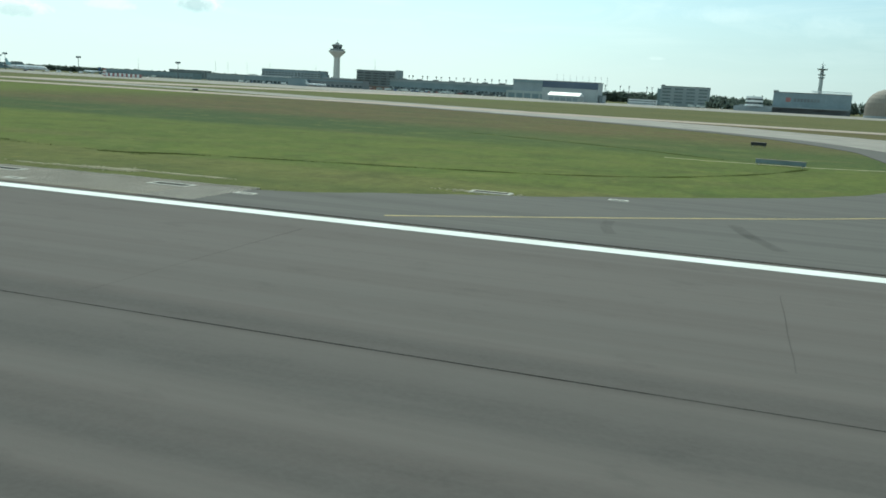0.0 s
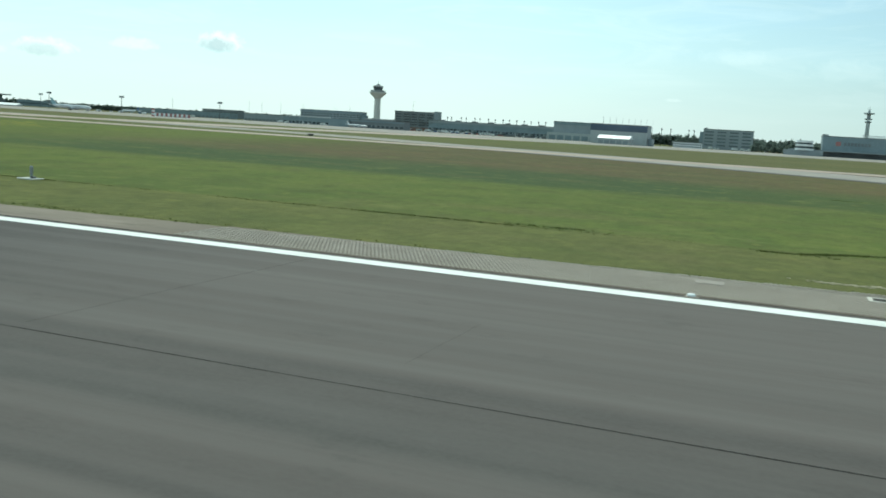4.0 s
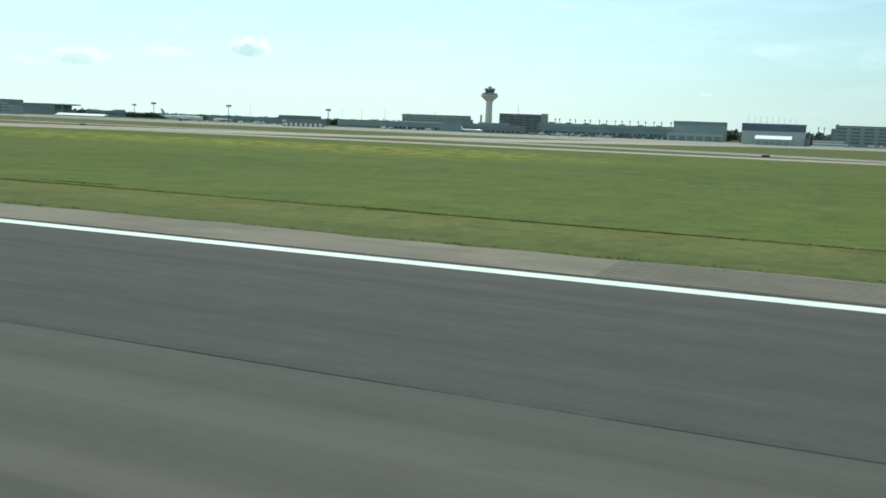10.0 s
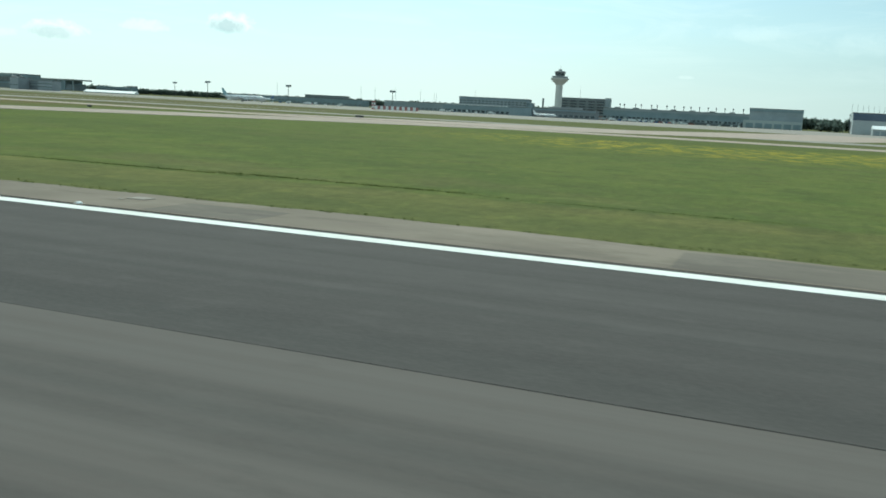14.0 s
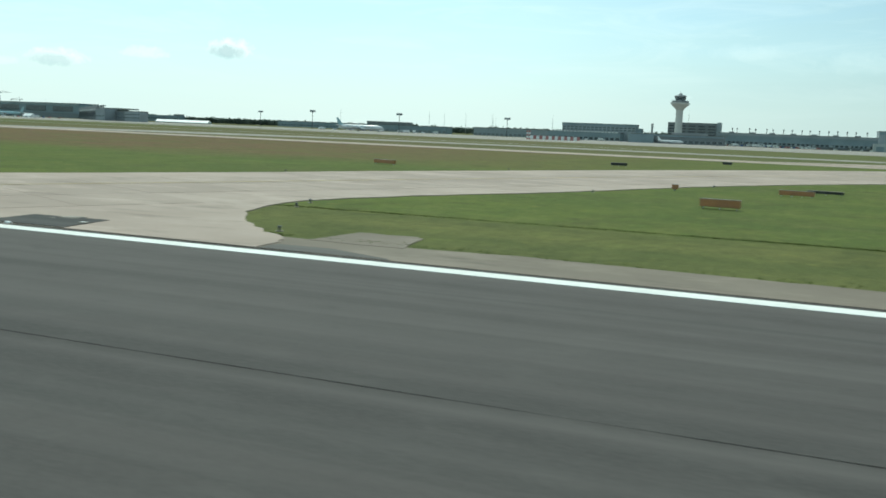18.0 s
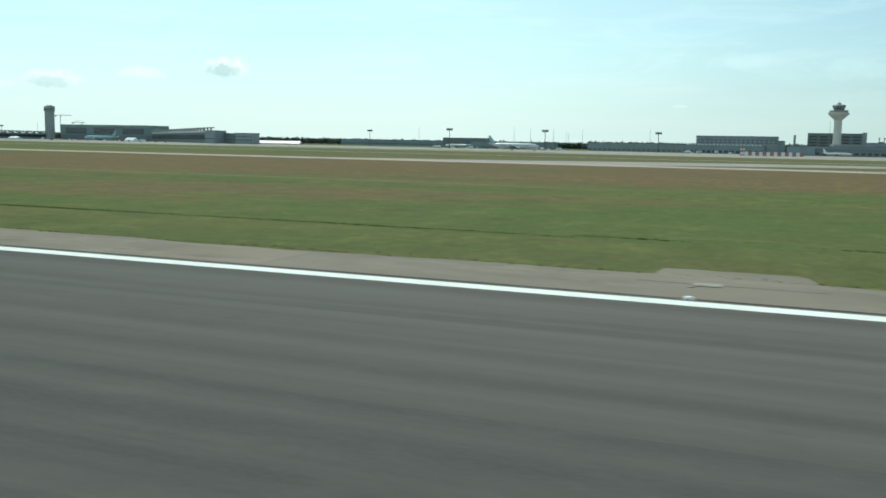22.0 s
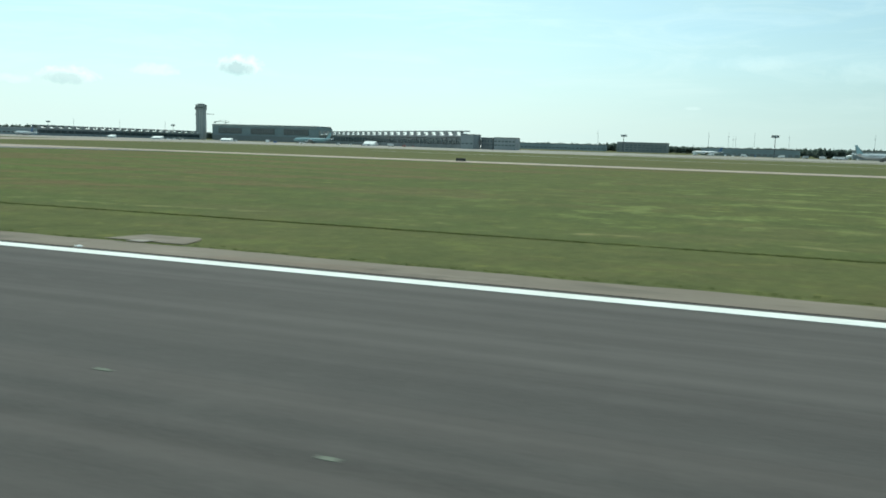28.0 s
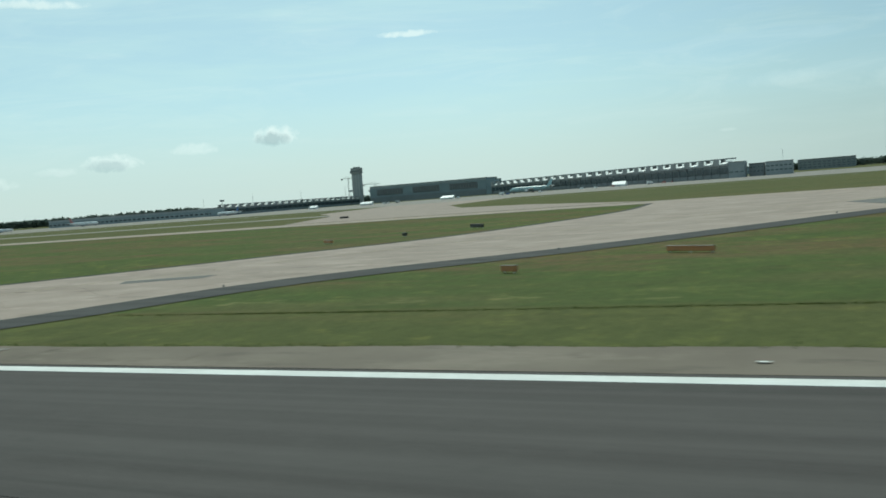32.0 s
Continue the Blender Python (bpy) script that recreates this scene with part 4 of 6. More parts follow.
# ---- grass that stands: the uncut edge and clumps ----
def blades(name, label, places, hmin, hmax, seed):
    """Grass clumps: crossed leaning blades. places: (x, y) in metres."""
    g = np.random.default_rng(seed)
    p = np.array(places, float)
    n = len(p)
    verts, faces = np.zeros((n * 9, 3)), []
    for b in range(3):
        a = g.uniform(0, 6.283, n)
        h = g.uniform(hmin, hmax, n)
        w = h * g.uniform(0.35, 0.7, n)
        ca, sa = np.cos(a), np.sin(a)
        off = g.normal(0, 0.12, (n, 2))
        i = np.arange(n) * 9 + b * 3
        verts[i, 0], verts[i, 1], verts[i, 2] = p[:, 0] + off[:, 0] - ca * w, p[:, 1] + off[:, 1] - sa * w, -0.02
        verts[i + 1, 0], verts[i + 1, 1], verts[i + 1, 2] = p[:, 0] + off[:, 0] + ca * w, p[:, 1] + off[:, 1] + sa * w, -0.02
        verts[i + 2, 0], verts[i + 2, 1] = p[:, 0] + off[:, 0] + g.normal(0, 0.12, n), p[:, 1] + off[:, 1] + g.normal(0, 0.12, n)
        verts[i + 2, 2] = h
    idx = np.arange(n * 9).reshape(-1, 3)
    me = bpy.data.meshes.new(name)
    me.from_pydata((verts * S).tolist(), [], idx.tolist())
    me.materials.append(M["blades"])
    return tagged(new(name, me), label, "grass", kind="stuff")


paved = [poly_b, poly_d, [(-24, 30.1)] + exit_in + [(110, 200), (110, 30.1)], [(-1246, 30.1)] + cl_right + cl_left + [(-1300.5, 30.1)]]
boxes = [(min(p[0] for p in q) - 1, max(p[0] for p in q) + 1, q) for q in paved]


def on_grass(x, y):
    return not any(a < x < b and inside((x, y), q) for a, b, q in boxes)


g = np.random.default_rng(11)
fringe = [(x, along(SHOULDER, x) + 0.1 + abs(g.normal(0, 0.35))) for x in g.uniform(-1500, 60, 7000)]
blades("grass_fringe", "low ragged grass along the paved shoulder", [p for p in fringe if on_grass(*p)], 0.04, 0.10, 1)
density = lambda x: 0.45 + 0.35 * math.sin(x * 0.021) + 0.25 * math.sin(x * 0.067 + 1.0) + 0.25 * math.sin(x * 0.19 + 0.4) + (0.35 if x > -62 else -0.3 if x < -1320 else 0.0)
line = [(x, along(RIDGE, x) + 0.35 * math.sin(x * 0.05) + g.normal(0, 0.13)) for x in g.uniform(-1500, -36, 70000) if g.random() < density(x)]
bend = smooth_line([(-39.5, 46.2), (-37.5, 46.5), (-34.5, 48.4), (-27, 50.8), (-19.1, 53.2), (-11.8, 56.2), (-5.3, 61.9), (0.0, 71.1), (3.2, 80.0)], 90)
inner = smooth_line([(-34.0, 104), (-26, 101), (-18.2, 96.9), (-12.5, 93.0), (-7.9, 89.6), (-3.5, 85.8)], 60)
line += [(x + g.normal(0, 0.07), y + g.normal(0, 0.10)) for x, y in bend + inner for _ in range(4) if g.random() < 0.6 + 0.4 * math.sin(x * 0.9 + y * 0.31)]
blades("uncut_grass_edge", "dark ridge of uncut grass along the mown strip", [p for p in line if on_grass(*p)], 0.03, 0.085, 3)
tufts = []
for _ in range(16):
    cx, half = g.uniform(-1490, -40), g.uniform(2.0, 6.0)
    cy = along(RIDGE, cx) + g.choice((0.0, 0.3, 0.8, 1.6))
    tufts += [(cx + half * g.normal(0, 0.5), cy + 0.15 * abs(g.normal()) + 0.3) for _ in range(int(half * 26))]
blades("grass_clumps", "taller dark clumps of grass along the mown edge", [p for p in tufts if on_grass(*p)], 0.04, 0.11, 8)


# ---- lights, signs and boxes on the field ----
def edge_light():
    t = thing("edge_light", "white elevated runway edge light on a small plate", "runway light", group="runway edge lights")
    bm = bmesh.new()
    lathe(bm, 0, 0, [(0.24, 0.0), (0.24, 0.012), (0.20, 0.02)], 12)
    part("base_plate", bm, "plate", t)
    bm = bmesh.new()
    lathe(bm, 0, 0, [(0.10, 0.02), (0.10, 0.03), (0.15, 0.04), (0.15, 0.05)], 10)
    part("stem", bm, "white", t)
    bm = bmesh.new()
    lathe(bm, 0, 0, [(0.14, 0.05), (0.14, 0.08), (0.10, 0.11), (0.04, 0.12)], 10)
    part("lens", bm, "white", t)
    return t


def pit_cover():
    t = thing("pit_cover", "pale concrete cable pit cover in the shoulder", "pit cover", group="cable pits")
    boxpart("rim", (-0.5, 0.5, -0.42, 0.42, 0.0, 0.02), "plate", t)
    boxpart("lid", (-0.40, 0.40, -0.32, 0.32, 0.02, 0.03), "plate", t)
    boxpart("marker", (-0.62, -0.36, -0.85, -0.70, 0.0, 0.02), "plate", t, "small pale marker")
    return t


def ground_marker():
    t = thing("ground_marker", "small flat white marker stone on the shoulder", "marker", group="marker stones")
    boxpart("stone", (-0.22, 0.22, -0.12, 0.12, 0.0, 0.04), "plate", t)
    boxpart("painted_top", (-0.19, 0.19, -0.09, 0.09, 0.04, 0.046), "white_paint", t)
    return t


first_light, first_pit = edge_light(), pit_cover()
first_light.matrix_world, first_pit.matrix_world = at(15.1, 30.15, 0.06), at(15.9, 33.2, 0.06)
for x in (-41.2, -103.5, -165, -225, -285, -345, -404.9, -465.3, -524.3, -584, -643.8, -704.6, -764.8, -826.6, -888.5, -945.0, -1000.5, -1056.2, -1118, -1181.8, -1242.3, -1303.5, -1364.8, -1425.5):
    up = 0.075 if -592 < x < -504 else 0.036
    copy_thing(first_light, at(x, 29.85, 0.034))
    copy_thing(first_pit, at(x + 0.3, 33.4, up))
mark = ground_marker()
mark.matrix_world = at(-663.8, 31.6, 0.03)
for x, y in ((-908.3, 34.9), (-1283.7, 31.6), (-1385.6, 31.9), (-521.9, 31.9), (-164.1, 32.0), (-763.6, 32.0)):
    copy_thing(mark, at(x, y, 0.082 if -592 < x < -504 else 0.047))


def drain(w, d):
    t = thing("drain_grate", "dark drain grate in a pale concrete frame", "drain", group="drain grates")
    for box in ((-w / 2, w / 2, -d / 2, -d / 2 + 0.14), (-w / 2, w / 2, d / 2 - 0.14, d / 2), (-w / 2, -w / 2 + 0.16, -d / 2 + 0.14, d / 2 - 0.14), (w / 2 - 0.16, w / 2, -d / 2 + 0.14, d / 2 - 0.14)):
        boxpart("frame_beam", (*box, 0.0, 0.045), "frame_concrete", t)
    boxpart("grate", (-w / 2 + 0.16, w / 2 - 0.16, -d / 2 + 0.14, d / 2 - 0.14, 0.0, 0.035), "dark_bed", t)
    return t


big_drain, small_drain = drain(2.1, 0.95), drain(0.95, 0.5)
big_drain.matrix_world, small_drain.matrix_world = at(-34.6, 33.7, 0.02), at(-31.3, 31.0, 0.02)
copy_thing(big_drain, at(-1080.3, 43.5, 0.02)), copy_thing(big_drain, at(-25.2, 34.0, 0.02)), copy_thing(big_drain, at(-12.6, 42.6, 0.0)), copy_thing(small_drain, at(-21.0, 33.5, 0.02)), copy_thing(small_drain, at(-6.5, 44.0, 0.03))


def guidance_sign(length, height, material, label, depth=0.35, panels=3):
    """A lit guidance board on short legs."""
    t = thing("guidance_sign", label, "sign", group="guidance signs")
    bm = bmesh.new()
    bx(bm, -length / 2, length / 2, -depth / 2, depth / 2, 0.16, 0.16 + height)
    bmesh.ops.bevel(bm, geom=bm.edges[:], offset=0.03, segments=1, affect="EDGES")
    case = part("case", bm, material, t)
    for k in range(panels):
        a = -length / 2 + 0.06 + k * (length - 0.06) / panels
        boxpart("face_panel", (a, a + (length - 0.06) / panels - 0.06, -depth / 2 - 0.012, -depth / 2, 0.22, 0.10 + height), material, case)
    for k in range(max(2, panels)):
        a = -length / 2 + 0.25 + k * (length - 0.5) / (max(2, panels) - 1)
        boxpart("leg", (a - 0.04, a + 0.04, -0.05, 0.05, -0.03, 0.18), "grey_metal", t)
    boxpart("cap", (-length / 2 - 0.02, length / 2 + 0.02, -depth / 2 - 0.02, depth / 2 + 0.02, 0.16 + height, 0.20 + height), "plate", t, "pale top strip")
    return t


for x, y, l, h, m, rz, label, pn in (
        (-496.8, 68.8, 2.9, 0.55, "orange", -4, "brownish orange guidance sign board in the grass", 3),
        (-491.6, 91.6, 3.2, 0.42, "orange", -5, "low orange guidance sign board beside a taxiway", 4),
        # added black board: stands in for a thin dark streak, no sign here
        (-488.9, 98.0, 3.4, 0.25, "black", -5, "low dark board standing in for a dark streak in the grass", 3),
        (-545.2, 113.2, 4.4, 0.45, "orange", -25, "orange guidance sign board with a pale top beyond the taxiway", 2),
        (-502.8, 90.6, 0.6, 0.42, "orange", 0, "small brownish taxiway sign", 1),
        (-521.0, 158.0, 2.8, 0.45, "black", 20, "dark taxiway sign board seen from behind", 3),
        (-506.0, 203.0, 2.0, 0.5, "black", -20, "dark taxiway sign board in the far grass", 2),
        (-464.0, 290.0, 3.2, 0.7, "black", 0, "dark taxiway sign board between the parallel taxiways", 2),
        (-1395.7, 78.9, 4.7, 0.42, "orange", -24, "long low brownish orange guidance sign in the grass", 3),
        (-1407.7, 66.2, 1.5, 0.45, "orange", -18, "short orange guidance sign near the dark taxiway edge", 1),
        (-1461.3, 124.9, 2.6, 0.4, "orange", -30, "low orange guidance sign across the diagonal taxiway", 3),
        (-1446.0, 151.8, 4.6, 0.6, "black", -38, "dark taxiway sign on the far grass", 3),
        (-1452.4, 135.1, 0.9, 0.5, "black", -20, "small dark taxiway sign on the far grass", 1),
        (-1569.0, 309.0, 3.6, 0.7, "black", 10, "small dark taxiway sign beyond the parallel taxiway", 2),
        (-1186.0, 252.0, 3.0, 0.8, "black", 0, "dark taxiway sign beside the parallel taxiway", 2),
        (-192.0, 272.5, 2.2, 0.6, "black", 0, "dark taxiway sign before the parallel taxiway", 3),
        (1.35, 82.4, 4.1, 0.36, "slate", -8, "long low slate blue sign board in the grass by the curve", 2),
        # flat slate board added in place of a wide, darker meadow streak
        (-463.0, 128.0, 4.6, 0.26, "slate", -8, "low slate blue board standing in for a darker streak in the meadow", 3),
        (-0.9, 121.0, 1.9, 0.40, "black", 4, "dark taxiway sign inside the curve", 2)):
    guidance_sign(l, h, m, label, panels=pn).matrix_world = at(x, y, 0, rz)


def distance_board():
    t = thing("distance_board", "leaning white-edged orange board on a concrete slab", "sign")
    boxpart("slab", (-1.0, 1.0, -0.5, 0.5, 0.0, 0.08), "plate", t)
    bm = bmesh.new()
    prism(bm, [(-0.55, -0.1), (0.45, -0.1), (0.45, 0.1), (-0.55, 0.1)], 0.16, 1.15)
    bmesh.ops.rotate(bm, verts=bm.verts, cent=(0, 0, 0.1), matrix=Matrix.Rotation(radians(9), 3, "Y"))
    part("board", bm, "orange", t)
    for a in (-0.35, 0.3):
        boxpart("leg", (a - 0.04, a + 0.04, -0.04, 0.04, 0.06, 0.3), "grey_metal", t)
    return t


distance_board().matrix_world = at(-1366.0, 46.8, 0.0, 8)
cube = thing("junction_box", "orange cube-shaped electrical box on a white slab", "box", -675.6, 47.6)
boxpart("slab", (-1.1, 0.5, -0.45, 0.45, 0.0, 0.05), "plate", cube)
bm = bmesh.new()
bx(bm, -0.42, 0.42, -0.36, 0.36, 0.10, 0.78)
bmesh.ops.bevel(bm, geom=bm.edges[:], offset=0.05, segments=1, affect="EDGES")
part("cabinet", bm, "orange", cube)
boxpart("foot", (-0.4, 0.4, -0.3, 0.3, 0.05, 0.12), "black", cube)
boxpart("lid", (-0.46, 0.46, -0.40, 0.40, 0.78, 0.83), "brick", cube, "brownish overhanging lid")
post = thing("sensor_post", "blue-grey sensor post on a white concrete slab", "sensor", -85.9, 46.3)
boxpart("slab", (-0.75, 0.6, -0.5, 0.5, 0.0, 0.07), "tower_concrete", post)
bm = bmesh.new()
lathe(bm, 0.0, 0.0, [(0.11, 0.07), (0.09, 0.5), (0.12, 0.52), (0.12, 0.80), (0.07, 0.90)], 12)
part("housing", bm, "grey_metal", post)
boxpart("junction", (0.12, 0.30, -0.12, 0.12, 0.07, 0.20), "dark_metal", post)

rng = random.Random(31)
bm = bmesh.new()
for cx, cy, half, deep, count in ((-36.3, 37.1, 1.0, 0.10, 160), (-34.2, 37.3, 1.2, 0.12, 300), (-32.4, 37.7, 1.0, 0.26, 460), (-30.9, 37.9, 0.7, 0.34, 480), (-29.2, 38.1, 1.3, 0.10, 300),
                                  (-27.6, 38.1, 1.2, 0.12, 340), (-25.9, 38.2, 0.9, 0.12, 260), (-13.0, 42.4, 1.6, 0.22, 420)):
    for _ in range(count):
        x, y, r = cx + half * rng.gauss(0, 0.6), cy + deep * rng.gauss(0, 1.0), rng.uniform(0.02, 0.07)
        a = rng.uniform(0, 6.28)
        ring = [(x + r * rng.uniform(0.7, 1.6) * math.cos(a + 1.2566 * k), y + r * rng.uniform(0.6, 1.1) * math.sin(a + 1.2566 * k)) for k in range(5)]
        h = rng.uniform(0.008, 0.028)
        top = [bm.verts.new((px, py, h)) for px, py in ring]
        foot = [bm.verts.new((px, py, -0.01)) for px, py in ring]
        bm.faces.new(top)
        for k in range(5):
            bm.faces.new((foot[k], foot[(k + 1) % 5], top[(k + 1) % 5], top[k]))
tagged(part("gravel", bm, "gravel"), "pale gravel and rubble strewn in the grass beside the shoulder", "gravel", kind="stuff")

bm = bmesh.new()
ribbon(bm, [(-8.5, 83.4), (-4.8, 83.0), (-0.4, 83.8), (4.4, 83.9), (10.6, 86.9)], 0.55, 0.012)
tagged(part("footpath", bm, "gravel"), "thin pale trodden path through the grass", "path", kind="structure")

# cable with red lamps across the closed taxiway
barrier = thing("lamp_barrier", "low cable barrier with red lamps on weighted feet", "barrier", -1275.0, 33.4)
pts = [(24.1 - 3.04 * k, 0.35 - 0.045 * k) for k in range(16)]
line = [(25.3, 0.4)] + pts + [(-26.2, -0.5)]
for a, b in zip(line, line[1:]):
    bm = bmesh.new()
    tube(bm, (a[0], a[1] - 0.06, 0.03), (b[0], b[1] - 0.06, 0.03), 0.024, 6)
    part("cable_length", bm, "black", barrier)
for px, py in pts:
    bm = bmesh.new()
    bx(bm, px - 0.14, px + 0.14, py - 0.12, py + 0.12, 0.0, 0.09)
    bx(bm, px - 0.03, px + 0.03, py - 0.03, py + 0.03, 0.09, 0.17)
    part("foot", bm, "black", barrier)
    bm = bmesh.new()
    lathe(bm, px, py, [(0.05, 0.17), (0.08, 0.19), (0.08, 0.28), (0.04, 0.31)], 10)
    part("red_lamp", bm, "red_lamp", barrier, "red warning lamp")
barrier.matrix_world = at(-1275.0, 33.4, 0.047)


def taxi_light():
    t = thing("taxi_light", "small taxiway edge light on a pale disc", "taxiway light", group="taxiway edge lights")
    bm = bmesh.new()
    lathe(bm, 0, 0, [(0.17, 0.0), (0.17, 0.03), (0.08, 0.05)], 10)
    part("disc", bm, "plate", t)
    bm = bmesh.new()
    lathe(bm, 0, 0, [(0.05, 0.05), (0.05, 0.14), (0.09, 0.16), (0.08, 0.24), (0.03, 0.28)], 10)
    part("lamp", bm, "dark_metal", t)
    return t


tl = taxi_light()
tl.matrix_world = at(-519.7, 47.0)
for x, y in ((-513.8, 35.6), (-520.6, 50.2), (-565.0, 45.4), (-556.4, 55.0), (-583.2, 41.8), (-1410.6, 88.6), (-1432.6, 62.0), (-1385, 132), (-508.5, 79), (-500, 101), (-542, 82), (-528, 116), (-1446, 36)):
    copy_thing(tl, at(x, y))


# ---- control tower ----
tower = thing("control_tower", "tall pale concrete control tower with a flared head and glazed cab", "tower", -653.5, 1303.0)
bm = bmesh.new()
lathe(bm, 0, 0, [(5.6, 0), (5.3, 14), (4.9, 40), (4.9, 47.0)], 24)
part("shaft", bm, "tower_concrete", tower)
bm = bmesh.new()
lathe(bm, 0, 0, [(4.9, 47.0), (6.4, 49.0), (12.8, 55.2), (13.4, 56.6), (13.4, 57.4), (11.0, 57.6)], 28)
part("flared_head", bm, "tower_concrete", tower)
bm = bmesh.new()
lathe(bm, 0, 0, [(10.8, 57.6), (10.8, 60.2), (7.2, 60.6)], 24)
part("lower_gallery", bm, "dark_block", tower, "dark gallery storey")
for k in range(16):
    a = 6.2832 * k / 16
    bm = bmesh.new()
    tube(bm, (11.6 * math.cos(a), 11.6 * math.sin(a), 57.4), (11.6 * math.cos(a), 11.6 * math.sin(a), 60.9), 0.16, 5)
    part("rail_post", bm, "dark_metal", tower)
bm = bmesh.new()
lathe(bm, 0, 0, [(6.2, 60.4), (7.8, 65.6)], 16)
cab = part("cab_glazing", bm, "glass", tower, "outward leaning dark cab glazing")
for k in range(16):
    a = 6.2832 * k / 16
    bm = bmesh.new()
    tube(bm, (6.3 * math.cos(a), 6.3 * math.sin(a), 60.4), (7.95 * math.cos(a), 7.95 * math.sin(a), 65.6), 0.14, 5)
    part("mullion", bm, "white", cab)
bm = bmesh.new()
lathe(bm, 0, 0, [(8.4, 65.6), (8.6, 66.3), (7.4, 67.6), (3.0, 68.2), (2.4, 70.0), (1.6, 70.4)], 20)
part("roof", bm, "dark_block", tower, "dark roof with a drum")
bm = bmesh.new()
tube(bm, (0, 0, 70.2), (0, 0, 76.0), 0.22, 6, 0.08)
part("mast", bm, "dark_metal", tower)
boxpart("stair_wing", (-7.4, -3.0, -4.0, 4.0, 0, 16.5), "tower_concrete", tower, "low pale stair wing")

radar = thing("radar_tower", "slender grey tower with round platforms and aerials", "tower", 65.5, 1443.0)
bm = bmesh.new()
lathe(bm, 0, 0, [(3.2, 0), (2.9, 30), (2.5, 55)], 16)
part("shaft", bm, "pale_clad", radar)
for z, r in ((52.5, 4.6), (56.5, 5.2), (64.6, 7.4)):
    bm = bmesh.new()
    lathe(bm, 0, 0, [(r * 0.75, z - 0.8), (r, z), (r, z + 1.2)], 18)
    part("platform", bm, "grey_clad", radar)
bm = bmesh.new()
lathe(bm, 0, 0, [(2.6, 57.5), (2.4, 64.0)], 14)
part("drum", bm, "dark_block", radar)
bm = bmesh.new()
lathe(bm, 0, 0, [(1.8, 65.8), (1.6, 69.5), (0.7, 70.5)], 12)
part("cupola", bm, "pale_clad", radar)
bm = bmesh.new()
tube(bm, (0, 0, 70), (0, 0, 75.5), 0.25, 6)
tube(bm, (-3.0, 0, 71.5), (3.0, 0, 71.5), 0.2, 6)
part("aerial", bm, "dark_metal", radar)

dark_tower = thing("dark_tower", "tall dark slab tower with a windowed head", "tower", -2317.0, 1612.0)
boxpart("shaft", (-9.5, 9.5, -5, 5, 0, 64), "tower_grey", dark_tower)
for a in (-9.4, -3.6, 2.6, 8.4):
    boxpart("rib", (a, a + 1.0, -5.8, -5, 0, 64), "grey_clad", dark_tower)
boxpart("head", (-10.5, 10.5, -6, 6, 64, 75), "dark_block", dark_tower, "projecting dark head")
boxpart("window_band", (-10.1, 10.1, -6.35, -6, 67, 70), "glass", dark_tower)
boxpart("gallery", (-13.6, -10.5, -4, 4, 64, 70), "charcoal", dark_tower)
boxpart("roof_plant", (-6, 6, -4, 4, 75, 77), "dark_block", dark_tower)
for a in (-5, 2, 5):
    bm = bmesh.new()
    tube(bm, (a, 0, 77), (a, 0, 79), 0.15, 5)
    part("aerial", bm, "dark_metal", dark_tower)


# ---- buildings ----
def house(name, label, category, x0, x1, y0, y1, h, wall, rows=(), bays=0, pane="pane", band=None, roof_edge=0.8, plinth=None):
    """A block facing the runway: walls, roof, and a frame and panes for each opening."""
    t = thing(name, label, category, (x0 + x1) / 2, y0)
    w, d = x1 - x0, y1 - y0
    boxpart("wall", (-w / 2, w / 2, 0, d, 0, h), wall, t)
    boxpart("roof", (-w / 2 - 0.4, w / 2 + 0.4, -0.4, d + 0.4, h, h + roof_edge), "roof", t)
    if plinth:
        boxpart("base_storey", (-w / 2 + 0.2, w / 2 - 0.2, -0.6, 0.0, 0, plinth[0]), plinth[1], t)
    if band:
        boxpart("fascia", (-w / 2 - 0.2, w / 2 + 0.2, -0.7, 0.0, band[0], band[1]), band[2], t)
    for z0, z1 in rows:
        for k in range(bays):
            a = -w / 2 + w * (k + 0.14) / bays
            b = -w / 2 + w * (k + 0.86) / bays
            bm = bmesh.new()
            bx(bm, a, b, -0.25, -0.05, z0, z1)
            fr = part("window", bm, "grey_clad", t)
            boxpart("pane", (a + 0.15, b - 0.15, -0.32, -0.25, z0 + 0.15, z1 - 0.15), pane, fr)
    return t


hall = house("office_block", "long grey office block with a flat roof", "building", -843, -728, 1392, 1420, 25.5, "grey_clad", ((15.5, 17.5), (19.0, 21.0)), 18, "pane", (22.5, 25.4, "teal_clad"))
boxpart("stair_head", (57.4, 67.0, 2, 14, 0, 20.5), "teal_clad", hall)
front = house("freight_hall", "low dark freight hall with a row of pale skylights", "building", -858, -745, 1360, 1388, 12.0, "teal_clad", ((1.0, 5.0),), 14, "glass")
for k in range(20):
    boxpart("skylight", (-52 + 5.3 * k, -48.6 + 5.3 * k, -0.5, 3.0, 12.2, 13.6), "white", front, "pale skylight")
dark = house("dark_office", "dark office building with sun blades and a pale end wall", "building", -688, -614, 1450, 1480, 32.0, "charcoal", ((9, 11.4), (13.4, 15.8), (17.8, 20.2), (22.2, 24.6), (26.6, 29.0)), 5, "glass", None, 1.2, (6.0, "brick"))
boxpart("end_wall", (37.0, 43.0, -1.0, 20, 0, 34.8), "grey_clad", dark, "pale end wall")
for z in (12.3, 16.7, 21.1, 25.5, 29.9):
    boxpart("sun_blade", (-36.8, 36.8, -1.6, -0.35, z, z + 0.35), "grey_clad", dark)
